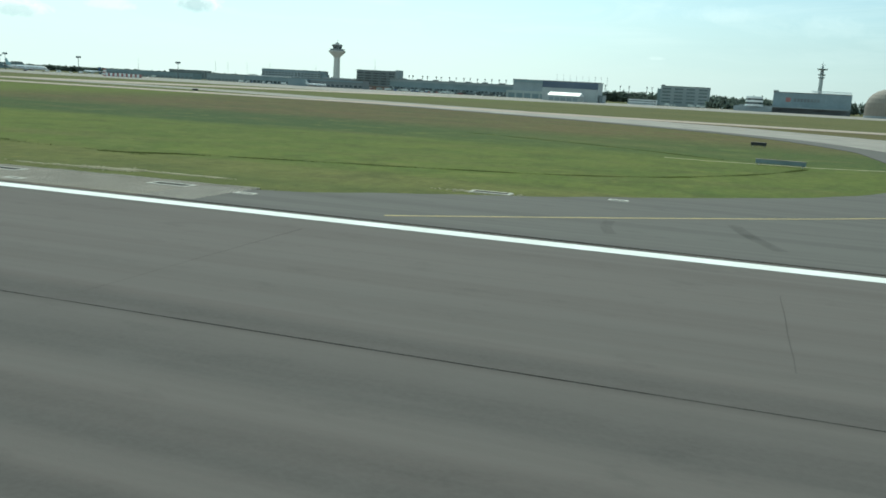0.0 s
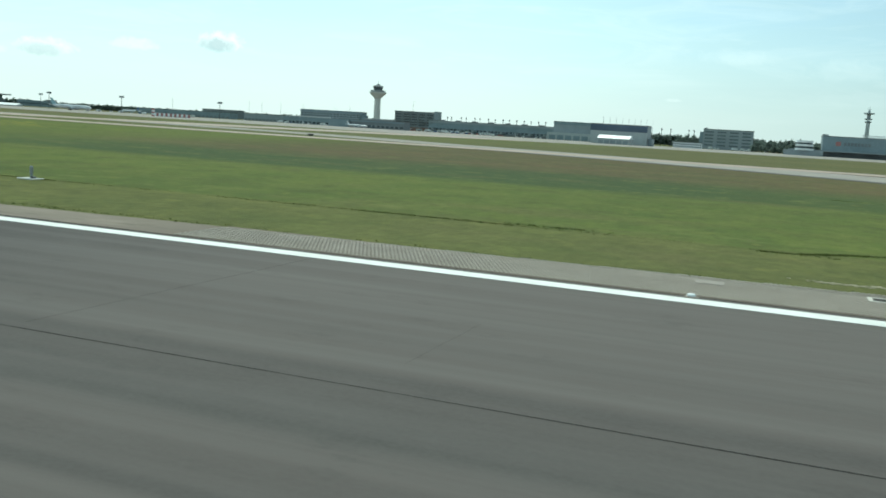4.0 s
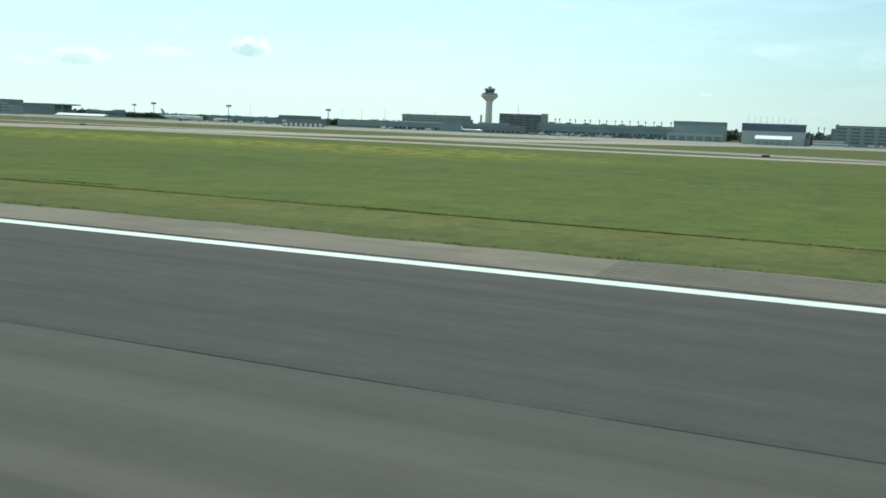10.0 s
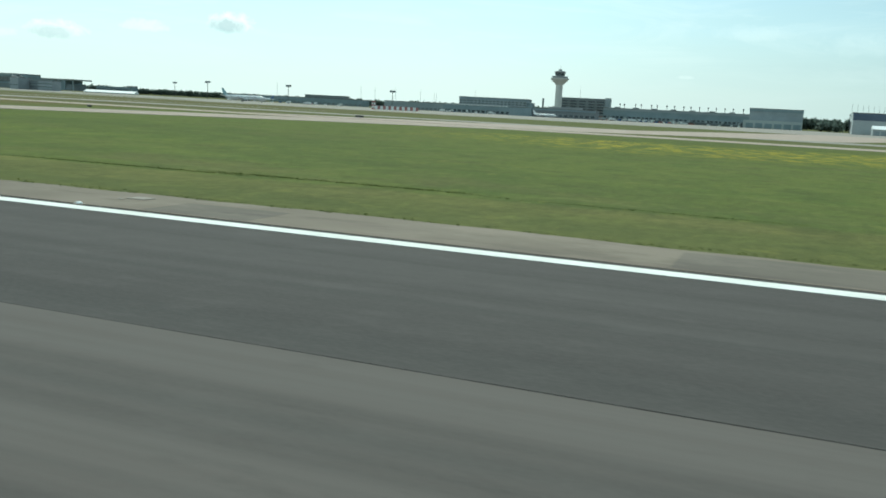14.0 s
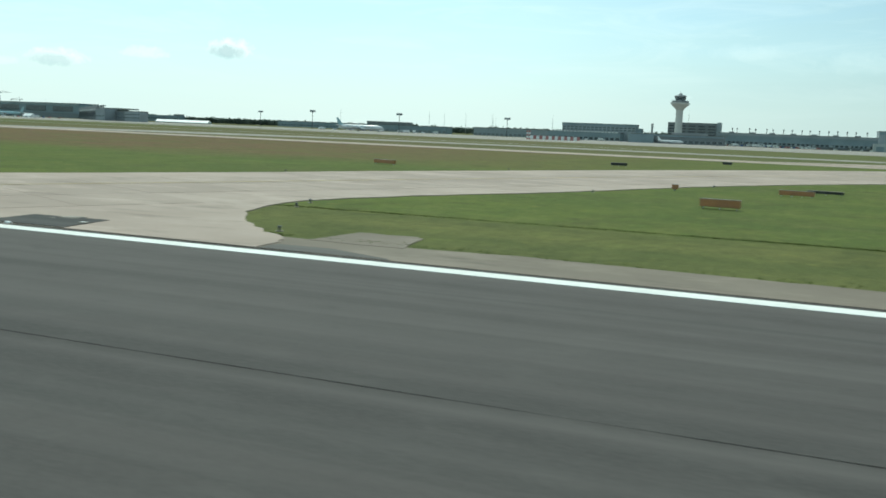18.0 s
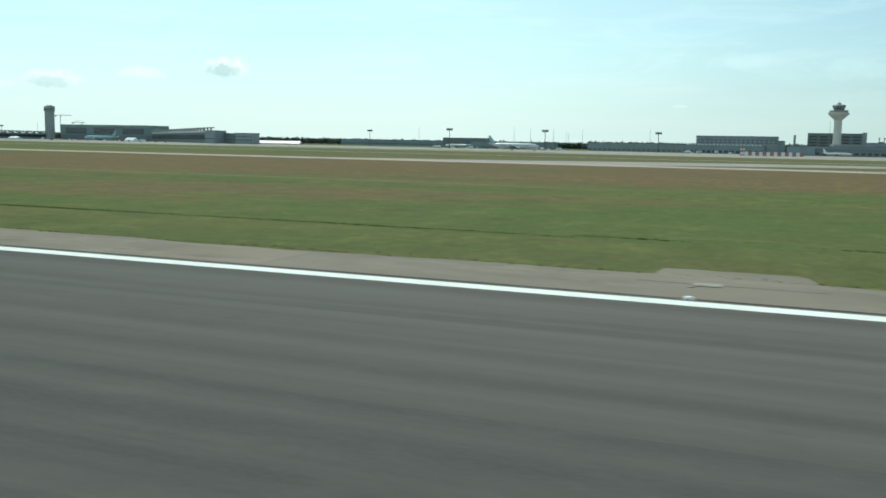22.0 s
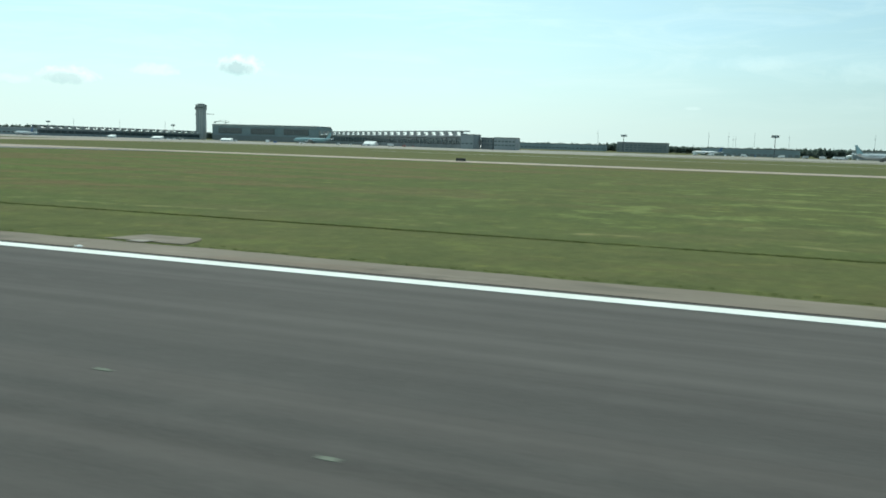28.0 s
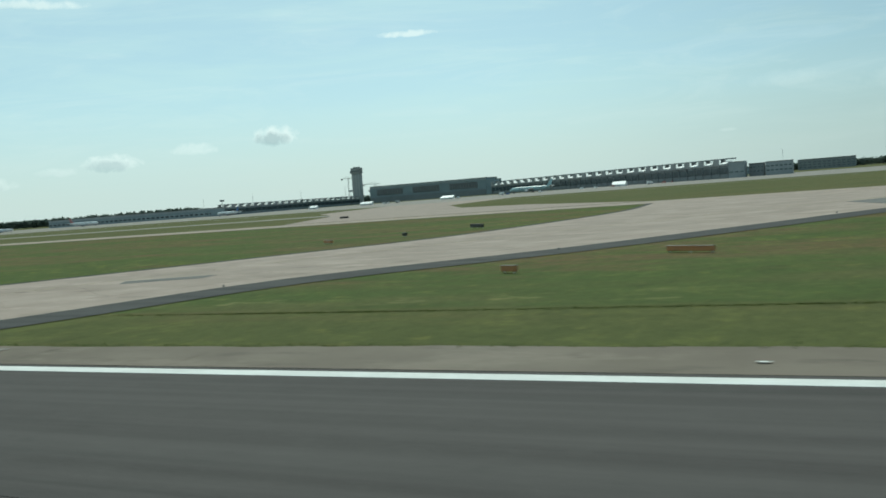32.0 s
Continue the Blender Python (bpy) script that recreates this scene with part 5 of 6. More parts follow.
bm = bmesh.new()
tube(bm, (-7, 10, 33), (-7, 10, 52), 0.25, 6, 0.1)
part("roof_mast", bm, "dark_metal", dark)
chimney = thing("chimney", "slim dark chimney stack", "chimney", -706.0, 1410.0)
bm = bmesh.new()
lathe(bm, 0, 0, [(1.7, 0), (1.5, 27.5), (1.8, 27.6), (1.8, 29)], 12)
part("stack", bm, "dark_block", chimney)
bm = bmesh.new()
lathe(bm, 0, 0, [(1.95, 24.0), (1.95, 25.2)], 12)
part("collar", bm, "grey_clad", chimney)
base_hall = house("tower_base_hall", "low dark blue-grey hall before the control tower", "building", -712, -588, 1262, 1286, 12.0, "charcoal", ((1.5, 5.0),), 16, "glass", (9.6, 11.8, "teal_clad"))
boxpart("pale_wing", (-64, -30, -6, -0.8, 0, 11.0), "teal_clad", base_hall, "paler front wing")
boxpart("plant_room", (-8, 40, 6, 18, 12.8, 15.2), "dark_block", base_hall)
pier_b = house("long_terminal", "long blue-grey terminal pier with a flat roof", "building", -608, -388, 1412, 1450, 19.0, "teal_clad", ((4.2, 7.2),), 34, "glass", (15.6, 18.9, "grey_clad"), 0.8, (3.6, "charcoal"))
for k in range(7):
    boxpart("roof_plant", (-96 + 29 * k, -88 + 29 * k, 14, 22, 19.8, 21.6), "dark_block", pier_b)
for k in range(9):
    boxpart("jet_bridge", (-98 + 24 * k, -94.6 + 24 * k, -18, -0.2, 3.6, 6.6), "grey_clad", pier_b, "grey passenger bridge")
grey = house("grey_block", "grey flat-roofed hangar block", "building", -390, -316, 1404, 1450, 28.5, "grey_clad", ((3, 8),), 8, "teal_clad", (24.5, 28.4, "teal_clad"))
boxpart("low_wing", (-44, 37, -14, -0.2, 0, 11.5), "pale_clad", grey, "lower pale wing")
for k in range(6):
    boxpart("gate", (-40 + 13 * k, -30 + 13 * k, -14.4, -14.0, 0.3, 7.5), "teal_clad", grey)
hangar = house("hangar", "white hangar with a dark navy band under the roof", "hangar", -265, -197, 1089, 1122, 23.2, "pale_clad", (), 0, "pane", (15.6, 23.0, "navy"))
for k in range(6):
    boxpart("door_leaf", (-32 + 10.6 * k, -22 + 10.6 * k, -0.5, -0.06, 0.2, 13.5), "pale_clad", hangar)
boxpart("side_wing", (34.5, 39, 8, 30, 0, 9.0), "grey_clad", hangar, "low grey side wing")
shed = thing("shed", "low white shed with a bright sloping roof", "shed", -228.5, 1044.0)
boxpart("wall", (-18.5, 18.5, 0, 26, 0, 6.6), "pale_clad", shed)
bm = bmesh.new()
v = [bm.verts.new(c) for c in ((-19, -1.2, 6.6), (19, -1.2, 6.6), (19, 12, 10.4), (-19, 12, 10.4), (19, 27, 6.6), (-19, 27, 6.6))]
for q in ((0, 1, 2, 3), (3, 2, 4, 5), (1, 4, 2), (0, 3, 5), (0, 5, 4, 1)):
    bm.faces.new([v[i] for i in q])
part("roof", bm, "white", shed, "bright white sloping roof")
for k in range(5):
    boxpart("shutter", (-17.5 + 7.2 * k, -12 + 7.2 * k, -0.3, -0.02, 0.2, 4.6), "grey_clad", shed)
tall = house("banded_office", "grey office slab with bands of windows", "building", -163, -90, 1442, 1462, 30.0, "grey_clad", ((5, 7.6), (10, 12.6), (15, 17.6), (20, 22.6), (25, 27.6)), 4)
boxpart("lift_core", (-42.0, -36.6, 4, 14, 0, 26.0), "teal_clad", tall)
boxpart("roof_edge", (-35.5, -32.0, 2, 16, 30.8, 32.4), "dark_block", tall)
house("striped_office", "low white building with two window bands", "building", -191, -152, 1300, 1316, 7.4, "white", ((1.2, 2.6), (4.4, 5.9)), 14, "glass")
rotunda = thing("rotunda", "white round building with stacked rings", "building", -20.0, 1210.0)
for z0, z1, r, m in ((6.5, 9.0, 11.0, "white"), (9.0, 11.5, 9.6, "glass"), (11.5, 14.0, 10.6, "white"), (14.0, 16.0, 9.0, "glass"), (16.0, 18.6, 10.0, "white")):
    bm = bmesh.new()
    lathe(bm, 0, 0, [(r, z0), (r, z1)], 28)
    part("glazed_ring" if m == "glass" else "white_ring", bm, m, rotunda)
boxpart("podium", (-24, 22, -8, 16, 0, 6.5), "grey_clad", rotunda)
cargo = house("cargo_hangar", "large grey cargo hangar with a red emblem and dark letter bars", "hangar", 2, 96, 1258, 1330, 26.0, "teal_clad", ((0.6, 5.4),), 10, "charcoal", (8.0, 9.2, "teal_clad"), 0.8, (8.0, "charcoal"))
boxpart("loading_canopy", (-88, 44, -13, -1, 6.6, 8.0), "grey_clad", cargo, "long flat loading canopy")
boxpart("canopy_wall", (-70, -47.4, -2, 8, 0, 6.6), "charcoal", cargo)
boxpart("roof_lip", (-47.3, -41, -1, 60, 26.8, 28.6), "grey_clad", cargo)
boxpart("emblem", (-31.5, -25.5, -0.5, -0.05, 14.5, 20.0), "red", cargo, "red square emblem")
for k in range(8):
    boxpart("letter_bar", (-21.5 + 4.0 * k, -18.6 + 4.0 * k, -0.4, -0.05, 15.2, 19.2), "charcoal", cargo, "dark letter bar")
boxpart("girder_rail", (-2, 46.6, 3, 4, 29.2, 29.8), "white", cargo, "white top rail of the roof girder")
for k in range(12):
    bm = bmesh.new()
    a = -1.6 + 4.0 * k
    tube(bm, (a, 3.5, 26.7), (a + 2.0, 3.5, 29.4), 0.35, 5)
    tube(bm, (a + 2.0, 3.5, 29.4), (a + 4.0, 3.5, 26.7), 0.35, 5)
    part("girder_brace", bm, "white", cargo, "white diagonal brace of the roof girder")
dome = thing("storage_dome", "pale beige rounded storage dome", "dome", 128.0, 1160.0)
bm = bmesh.new()
lathe(bm, 0, 0, [(25, 0), (25, 12)] + [(25 * math.cos(a), 12 + 22 * math.sin(a)) for a in (0.25, 0.5, 0.75, 1.0, 1.25, 1.45)], 32)
part("shell", bm, "plate", dome)
bm = bmesh.new()
lathe(bm, 0, 0, [(25.4, 0), (25.4, 2.5)], 32)
part("base_ring", bm, "grey_clad", dome)
house("apron_shed", "long low grey shed behind the apron", "building", -1030, -868, 1500, 1530, 13.5, "grey_clad", ((0.8, 4.6),), 20, "charcoal")
house("apron_shed", "low blue-grey shed behind the apron", "building", -1260, -1105, 1560, 1590, 12.0, "teal_clad", ((0.8, 4.6),), 16, "charcoal")
house("service_block", "small dark service building with a plant room", "building", -1490, -1380, 2000, 2030, 21.5, "charcoal", ((4, 6.5), (9, 11.5), (14, 16.5)), 12, "pane")
house("long_shed", "long low blue-grey shed before the wood", "building", -1870, -1560, 2200, 2230, 15.0, "teal_clad", ((4, 6.5),), 30, "pane")
store = thing("long_store", "long low store with a bright white roof", "building", -1611.0, 1440.0, 0, 20)
boxpart("wall", (-51, 51, 0, 28, 0, 1.6), "grey_clad", store)
bm = bmesh.new()
v = [bm.verts.new(c) for c in ((-51.5, -1, 1.6), (51.5, -1, 1.6), (51.5, 14, 6.2), (-51.5, 14, 6.2), (51.5, 29, 1.6), (-51.5, 29, 1.6))]
for q in ((0, 1, 2, 3), (3, 2, 4, 5), (1, 4, 2), (0, 3, 5), (0, 5, 4, 1)):
    bm.faces.new([v[i] for i in q])
part("roof", bm, "roof_white", store, "bright white sheet roof")
far_hall = thing("far_hall", "distant grey hall with a wide overhanging roof", "terminal", -2400.0, 2110.0)
boxpart("hall", (-170, 22, 0, 70, 0, 29.5), "teal_clad", far_hall)
boxpart("lower_storey", (22.2, 46, 2, 60, 0, 17.0), "charcoal", far_hall, "dark lower storey under the canopy")
boxpart("canopy", (-172, 57, -3, 72, 29.5, 33.5), "dark_block", far_hall, "thin overhanging roof")
boxpart("canopy_post", (50, 53, 0, 3, 0, 29.5), "grey_clad", far_hall)
boxpart("low_wing", (20, 157, 130, 160, 0, 19.0), "teal_clad", far_hall, "lower wing")
boxpart("stair_box", (140, 157, 128, 158, 19.0, 23.0), "dark_block", far_hall)
for k in range(14):
    boxpart("wing_window", (26 + 9 * k, 32 + 9 * k, 129.5, 130, 7, 12), "pane", far_hall)
# main terminal, its saw-tooth pier and the pier that comes towards the runway
main = house("terminal", "large grey terminal hall with deep dark window bays", "terminal", -2292, -2034, 1618, 1680, 33.0, "teal_clad", (), 0, "glass", (29.0, 32.8, "grey_clad"), 1.2, (11.0, "charcoal"))
for k in range(3):
    a = -113 + 82 * k
    boxpart("bay_recess", (a, a + 60, -0.9, -0.1, 14.5, 27.0), "charcoal", main)
    for j in range(10):
        boxpart("bay_pane", (a + 1 + 5.9 * j, a + 6.3 + 5.9 * j, -1.05, -0.9, 15.2, 26.3), "glass", main)
boxpart("corner_block", (129.3, 150, 0, 30, 0, 30.0), "teal_clad", main)


def saw_pier(name, label, ax, ay, bx_, by, h, teeth, wall, end=True):
    """A long pier from a to b with upright frames along its roof."""
    length = math.hypot(bx_ - ax, by - ay)
    t = thing(name, label, "terminal", ax, ay, 0, math.degrees(math.atan2(by - ay, bx_ - ax)))
    boxpart("lower_wall", (0, length, 0, 26, 0, h * 0.62), wall, t)
    boxpart("glazing", (2, length - 2, -0.4, -0.02, h * 0.22, h * 0.52), "glass", t)
    boxpart("upper_deck", (0, length, -1.5, 27, h * 0.62, h * 0.70), "dark_block", t)
    step = length / teeth
    for k in range(teeth):
        a = k * step
        frame_part = boxpart("roof_frame", (a + step * 0.04, a + step * 0.36, -1.0, 0.6, h * 0.70, h * 0.97), "dark_block", t)
        boxpart("back_frame", (a + step * 0.06, a + step * 0.34, 10, 11, h * 0.70, h * 0.94), "dark_block", frame_part)
        boxpart("shade_plate", (a, a + step * 0.98, 7, 12, h * 0.92, h * 0.98), "charcoal", frame_part)
        bm = bmesh.new()
        u0, u1, z0, z1 = a + step * 0.46, a + step * 0.86, h * 0.70, h * 0.83
        v = [bm.verts.new(c) for c in ((u0, -1.2, z0), (u1, -1.2, z0), (u1, -1.2, z0 + 0.5), (u0, -1.2, z0 + 0.5), (u0, 9, z1), (u1, 9, z1), (u0, 9, z0), (u1, 9, z0))]
        for q in ((0, 1, 2, 3), (3, 2, 5, 4), (1, 7, 5, 2), (0, 3, 4, 6), (6, 4, 5, 7)):
            bm.faces.new([v[i] for i in q])
        part("roof_hood", bm, "roof_white", t, "white sloping roof hood")
    for k in range(int(length / 16)):
        boxpart("pillar", (4 + 16 * k, 4.7 + 16 * k, -0.9, -0.42, 0, h * 0.62), "charcoal", t)
    return t


saw_pier("saw_tooth_pier", "long dark terminal pier with a saw-tooth roof", -2016, 1600, -1519, 1116, 24.6, 24, "charcoal")
house("pier_head", "grey block at the end of the pier", "building", -1519, -1501, 1112, 1140, 18.5, "grey_clad", ((6, 8),), 3)
house("gate_house", "small dark gate building", "building", -1498, -1481, 1133, 1150, 15.0, "charcoal", ((5, 7), (10, 12)), 4)
house("gate_house", "small grey gate building with a flat roof", "building", -1479, -1449, 1131, 1150, 15.6, "grey_clad", ((5, 7), (10, 12)), 6)
saw_pier("saw_tooth_pier", "dark pier with a ridged roof running towards the runway", -2284, 1133, -2296, 1580, 18.0, 22, "teal_clad")
house("west_building", "long low grey building with a ribbed roof", "building", -2720, -2300, 1180, 1215, 13.0, "teal_clad", ((3, 6),), 40, "glass", (10.0, 12.9, "grey_clad"))


def tent(x, y, w, h, label):
    t = thing("tent", label, "tent", x, y)
    bm = bmesh.new()
    prof = [(0, 0), (0, h * 0.42), (6, h), (12, h * 0.42), (12, 0)]
    a = [bm.verts.new((-w / 2, py, pz)) for py, pz in prof]
    b = [bm.verts.new((w / 2, py, pz)) for py, pz in prof]
    bm.faces.new(a[::-1]), bm.faces.new(b)
    for i in range(4):
        bm.faces.new((a[i], a[i + 1], b[i + 1], b[i]))
    bmesh.ops.recalc_face_normals(bm, faces=bm.faces)
    part("canvas", bm, "roof_white", t)
    boxpart("doorway", (-w * 0.12, w * 0.12, -0.15, -0.01, 0, h * 0.36), "grey_clad", t)
    for sx in (-1, 1):
        boxpart("post", (sx * w / 2 - 0.2, sx * w / 2 + 0.2, -0.4, -0.02, 0, h * 0.42), "grey_metal", t)


tent(-1649, 1100, 17, 6.4, "white peaked tent on the apron")
for x, w in ((-1882, 23), (-2008, 23), (-2098, 14)):
    t = thing("container_row", "low white container row on the apron", "container", x, 1100.0, group="white containers")
    for k in range(int(w / 6)):
        box = boxpart("container", (-w / 2 + 6.1 * k, -w / 2 + 6.0 + 6.1 * k, 0, 7, 0, 2.2), "white", t)
        bm = bmesh.new()
        c = [bm.verts.new(p) for u in (-w / 2 + 6.1 * k, -w / 2 + 6.0 + 6.1 * k) for p in ((u, -0.3, 2.2), (u, 7.2, 2.2), (u, 7.2, 4.8))]
        for q in ((0, 2, 1), (3, 4, 5), (0, 3, 5, 2), (1, 2, 5, 4), (0, 1, 4, 3)):
            bm.faces.new([c[i] for i in q])
        bmesh.ops.recalc_face_normals(bm, faces=bm.faces)
        part("sloping_roof", bm, "roof_white", box, "white sloping roof")
        boxpart("container_door", (-w / 2 + 0.4 + 6.1 * k, -w / 2 + 5.6 + 6.1 * k, -0.08, 0, 0.3, 2.0), "pale_clad", t)

# red and white striped barrier with two posts
fence = thing("striped_barrier", "red and white striped blast barrier on the apron", "barrier", -722.0, 882.0)
for k in range(16):
    boxpart("panel", (-25 + 3.2 * k, -22 + 3.2 * k, 0, 0.6, 0.6, 4.2), "red" if k % 2 else "white", fence)
    boxpart("strut", (-23.7 + 3.2 * k, -23.3 + 3.2 * k, 0.6, 3.2, 0.0, 3.2), "grey_metal", fence)
for x in (-28.4, -25.9):
    for k in range(5):
        boxpart("post_band", (x - 0.7, x + 0.7, 0, 1.2, 1.8 * k, 1.8 * k + 1.8), "white" if k % 2 else "red", fence)


# ---- masts, poles and cranes ----
def flood_mast(h, label):
    t = thing("flood_mast", label, "mast", group="flood masts")
    bm = bmesh.new()
    tube(bm, (0, 0, 0), (0, 0, h), 0.55, 8, 0.35)
    part("pole", bm, "dark_metal", t)
    boxpart("lamp_frame", (-4.2, 4.2, -0.6, 0.6, h - 1.2, h + 1.6), "dark_metal", t)
    for k in range(4):
        boxpart("floodlight", (-3.9 + 2.0 * k, -2.3 + 2.0 * k, -1.2, -0.6, h - 0.9, h + 1.3), "grey_clad", t)
    return t


fm = flood_mast(25.0, "tall apron floodlight mast")
fm.matrix_world = at(-1128, 1105)
for x, y in ((-1004, 1125), (-870, 1190), (-1340, 1300), (-2180, 1350), (-2380, 1250)):
    copy_thing(fm, at(x, y))


def roof_lamp(h):
    t = thing("roof_lamp", "short dark lamp mast behind the terminal", "mast", group="lamp masts")
    bm = bmesh.new()
    tube(bm, (0, 0, 0), (0, 0, h + 1.2), 0.42, 6)
    part("pole", bm, "dark_metal", t)
    boxpart("lamp_head", (-0.95, 0.95, -0.7, 0.7, h - 0.6, h + 1.6), "dark_metal", t)
    return t


rl = roof_lamp(26.0)
rl.matrix_world = at(-591, 1456)
for x in (-584, -566, -557, -541, -532, -517, -505, -491, -480, -467, -454, -442, -429, -417, -402, -252, -228, -214, -186, -178):
    copy_thing(rl, at(x, 1456))


def flag_pole():
    t = thing("flag_pole", "thin pale flagpole behind the hangar", "flagpole", group="flagpoles")
    bm = bmesh.new()
    tube(bm, (0, 0, 0), (0, 0, 33.2), 0.28, 6, 0.16)
    part("pole", bm, "grey_metal", t)
    bm = bmesh.new()
    lathe(bm, 0, 0, [(0.1, 33.2), (0.35, 33.5), (0.1, 33.8)], 8)
    part("finial", bm, "grey_metal", t)
    return t


fp = flag_pole()
fp.matrix_world = at(-264, 1160)
for k in range(1, 9):
    copy_thing(fp, at(-264 + 6.5 * k, 1160 + 9.7 * k))


def thin_mast():
    t = thing("lattice_mast", "thin distant aerial mast", "mast", group="aerial masts")
    bm = bmesh.new()
    tube(bm, (0, 0, 0), (0, 0, 46), 0.45, 5, 0.2)
    part("pole", bm, "grey_metal", t)
    bm = bmesh.new()
    tube(bm, (-1.8, 0, 38), (1.8, 0, 38), 0.25, 5)
    part("crossarm", bm, "grey_metal", t)
    return t


tm = thin_mast()
tm.matrix_world = at(-1512, 1905)
for x, y in ((-1284, 1905), (-1245, 1900), (-1195, 1905), (-980, 1850), (-1130, 1900), (-1268, 2320), (-1262, 2320), (-2420, 1900), (-2520, 1900), (-2650, 1900), (-2800, 1900), (-2960, 1900)):
    copy_thing(tm, at(x, y))


def crane(x, y, h, jib, back, label):
    t = thing("tower_crane", label, "crane", x, y)
    bm = bmesh.new()
    for sx in (-0.9, 0.9):
        tube(bm, (sx, 0, 0), (sx, 0, h), 0.28, 5)
    for k in range(int(h / 4)):
        tube(bm, (-0.9, 0, 4 * k), (0.9, 0, 4 * k + 4), 0.18, 4)
    part("mast", bm, "dark_metal", t)
    bm = bmesh.new()
    tube(bm, (-back, 0, h), (jib, 0, h), 0.5, 5)
    tube(bm, (0, 0, h + 4.5), (jib * 0.7, 0, h), 0.2, 4)
    tube(bm, (0, 0, h + 4.5), (-back, 0, h), 0.2, 4)
    part("jib", bm, "dark_metal", t)
    boxpart("counterweight", (-back, -back + 4, -1, 1, h - 3, h), "dark_block", t)
    boxpart("operator_cab", (1, 3, -1, 1, h - 2.6, h - 0.4), "pale_clad", t)


crane(-2421, 1750, 59, 36, 18, "tower crane with a level jib behind the terminal")
crane(-2354, 1750, 42, 12, 30, "lower tower crane behind the terminal")


# ---- parked aircraft and vehicles ----
def airliner(x, y, rz, length, body, tail, label):
    t = thing("airliner", label, "aircraft", x, y, 0, rz, group="parked airliners")
    r = length * 0.052
    z = r * 1.75
    bm = bmesh.new()
    stations = [(-0.50, 0.12, 0.55), (-0.42, 0.45, 0.30), (-0.30, 0.88, 0.08), (-0.18, 1.0, 0.0), (0.34, 1.0, 0.0), (0.42, 0.85, -0.06), (0.47, 0.55, -0.16), (0.50, 0.12, -0.30)]
    rings = [[bm.verts.new((length * u, r * k * math.cos(6.2832 * j / 14), z + r * lift + r * k * math.sin(6.2832 * j / 14))) for j in range(14)] for u, k, lift in stations]
    for a, b in zip(rings, rings[1:]):
        for j in range(14):
            bm.faces.new((a[j], a[(j + 1) % 14], b[(j + 1) % 14], b[j]))
    bm.faces.new(rings[0]), bm.faces.new(rings[-1][::-1])
    for f in bm.faces:
        f.smooth = True
    part("fuselage", bm, body, t)

    def panel(name, pts, thick, material):
        bm = bmesh.new()
        lo = [bm.verts.new((a, b, c - thick)) for a, b, c in pts]
        hi = [bm.verts.new((a, b, c + thick)) for a, b, c in pts]
        bm.faces.new(lo[::-1]), bm.faces.new(hi)
        for i in range(len(pts)):
            bm.faces.new((lo[i], lo[(i + 1) % len(pts)], hi[(i + 1) % len(pts)], hi[i]))
        return part(name, bm, material, t)

    for s in (-1, 1):
        panel("wing", [(length * 0.10, s * r * 0.8, z - r * 0.5), (-length * 0.07, s * r * 0.8, z - r * 0.5), (-length * 0.16, s * length * 0.46, z + r * 0.25), (-length * 0.11, s * length * 0.46, z + r * 0.25)], 0.25, "aluminium")
        panel("tailplane", [(-length * 0.40, s * r * 0.3, z + r * 0.5), (-length * 0.48, s * r * 0.3, z + r * 0.5), (-length * 0.51, s * length * 0.17, z + r * 0.8), (-length * 0.47, s * length * 0.17, z + r * 0.8)], 0.15, "aluminium")
        bm = bmesh.new()
        tube(bm, (length * 0.11, s * length * 0.15, z - r * 0.95), (length * 0.01, s * length * 0.15, z - r * 0.85), r * 0.52, 12, r * 0.4)
        part("engine", bm, "grey_clad", t)
    bm = bmesh.new()
    prism(bm, [(-length * 0.38, -0.2), (-length * 0.47, -0.2), (-length * 0.47, 0.2), (-length * 0.38, 0.2)], z + r * 0.6, z + r * 0.8)
    lo = [bm.verts.new((u * length, s, z + r * 0.7)) for u, s in ((-0.36, -0.25), (-0.47, -0.25), (-0.47, 0.25), (-0.36, 0.25))]
    hi = [bm.verts.new((u * length, s, z + length * 0.19)) for u, s in ((-0.475, -0.15), (-0.52, -0.15), (-0.52, 0.15), (-0.475, 0.15))]
    for i in range(4):
        bm.faces.new((lo[i], lo[(i + 1) % 4], hi[(i + 1) % 4], hi[i]))
    bm.faces.new(hi)
    part("tail_fin", bm, tail, t)
    for k in range(9):
        for s in (-1, 1):
            boxpart("cabin_windows", (length * (-0.28 + 0.065 * k), length * (-0.235 + 0.065 * k), s * r * 0.985 - 0.06, s * r * 0.985 + 0.06, z + r * 0.12, z + r * 0.30), "glass", t)
    boxpart("cockpit_glass", (length * 0.435, length * 0.462, -r * 0.55, r * 0.55, z + r * 0.28, z + r * 0.42), "glass", t)
    for px, py in ((length * 0.40, 0), (-length * 0.04, r * 0.9), (-length * 0.04, -r * 0.9)):
        bm = bmesh.new()
        tube(bm, (px, py, z - r * 0.5), (px, py, r * 0.3), 0.25, 6)
        leg = part("gear_leg", bm, "grey_metal", t)
        bm = bmesh.new()
        tube(bm, (px, py - 0.7, r * 0.26), (px, py + 0.7, r * 0.26), r * 0.26, 12)
        part("wheel", bm, "black", leg)


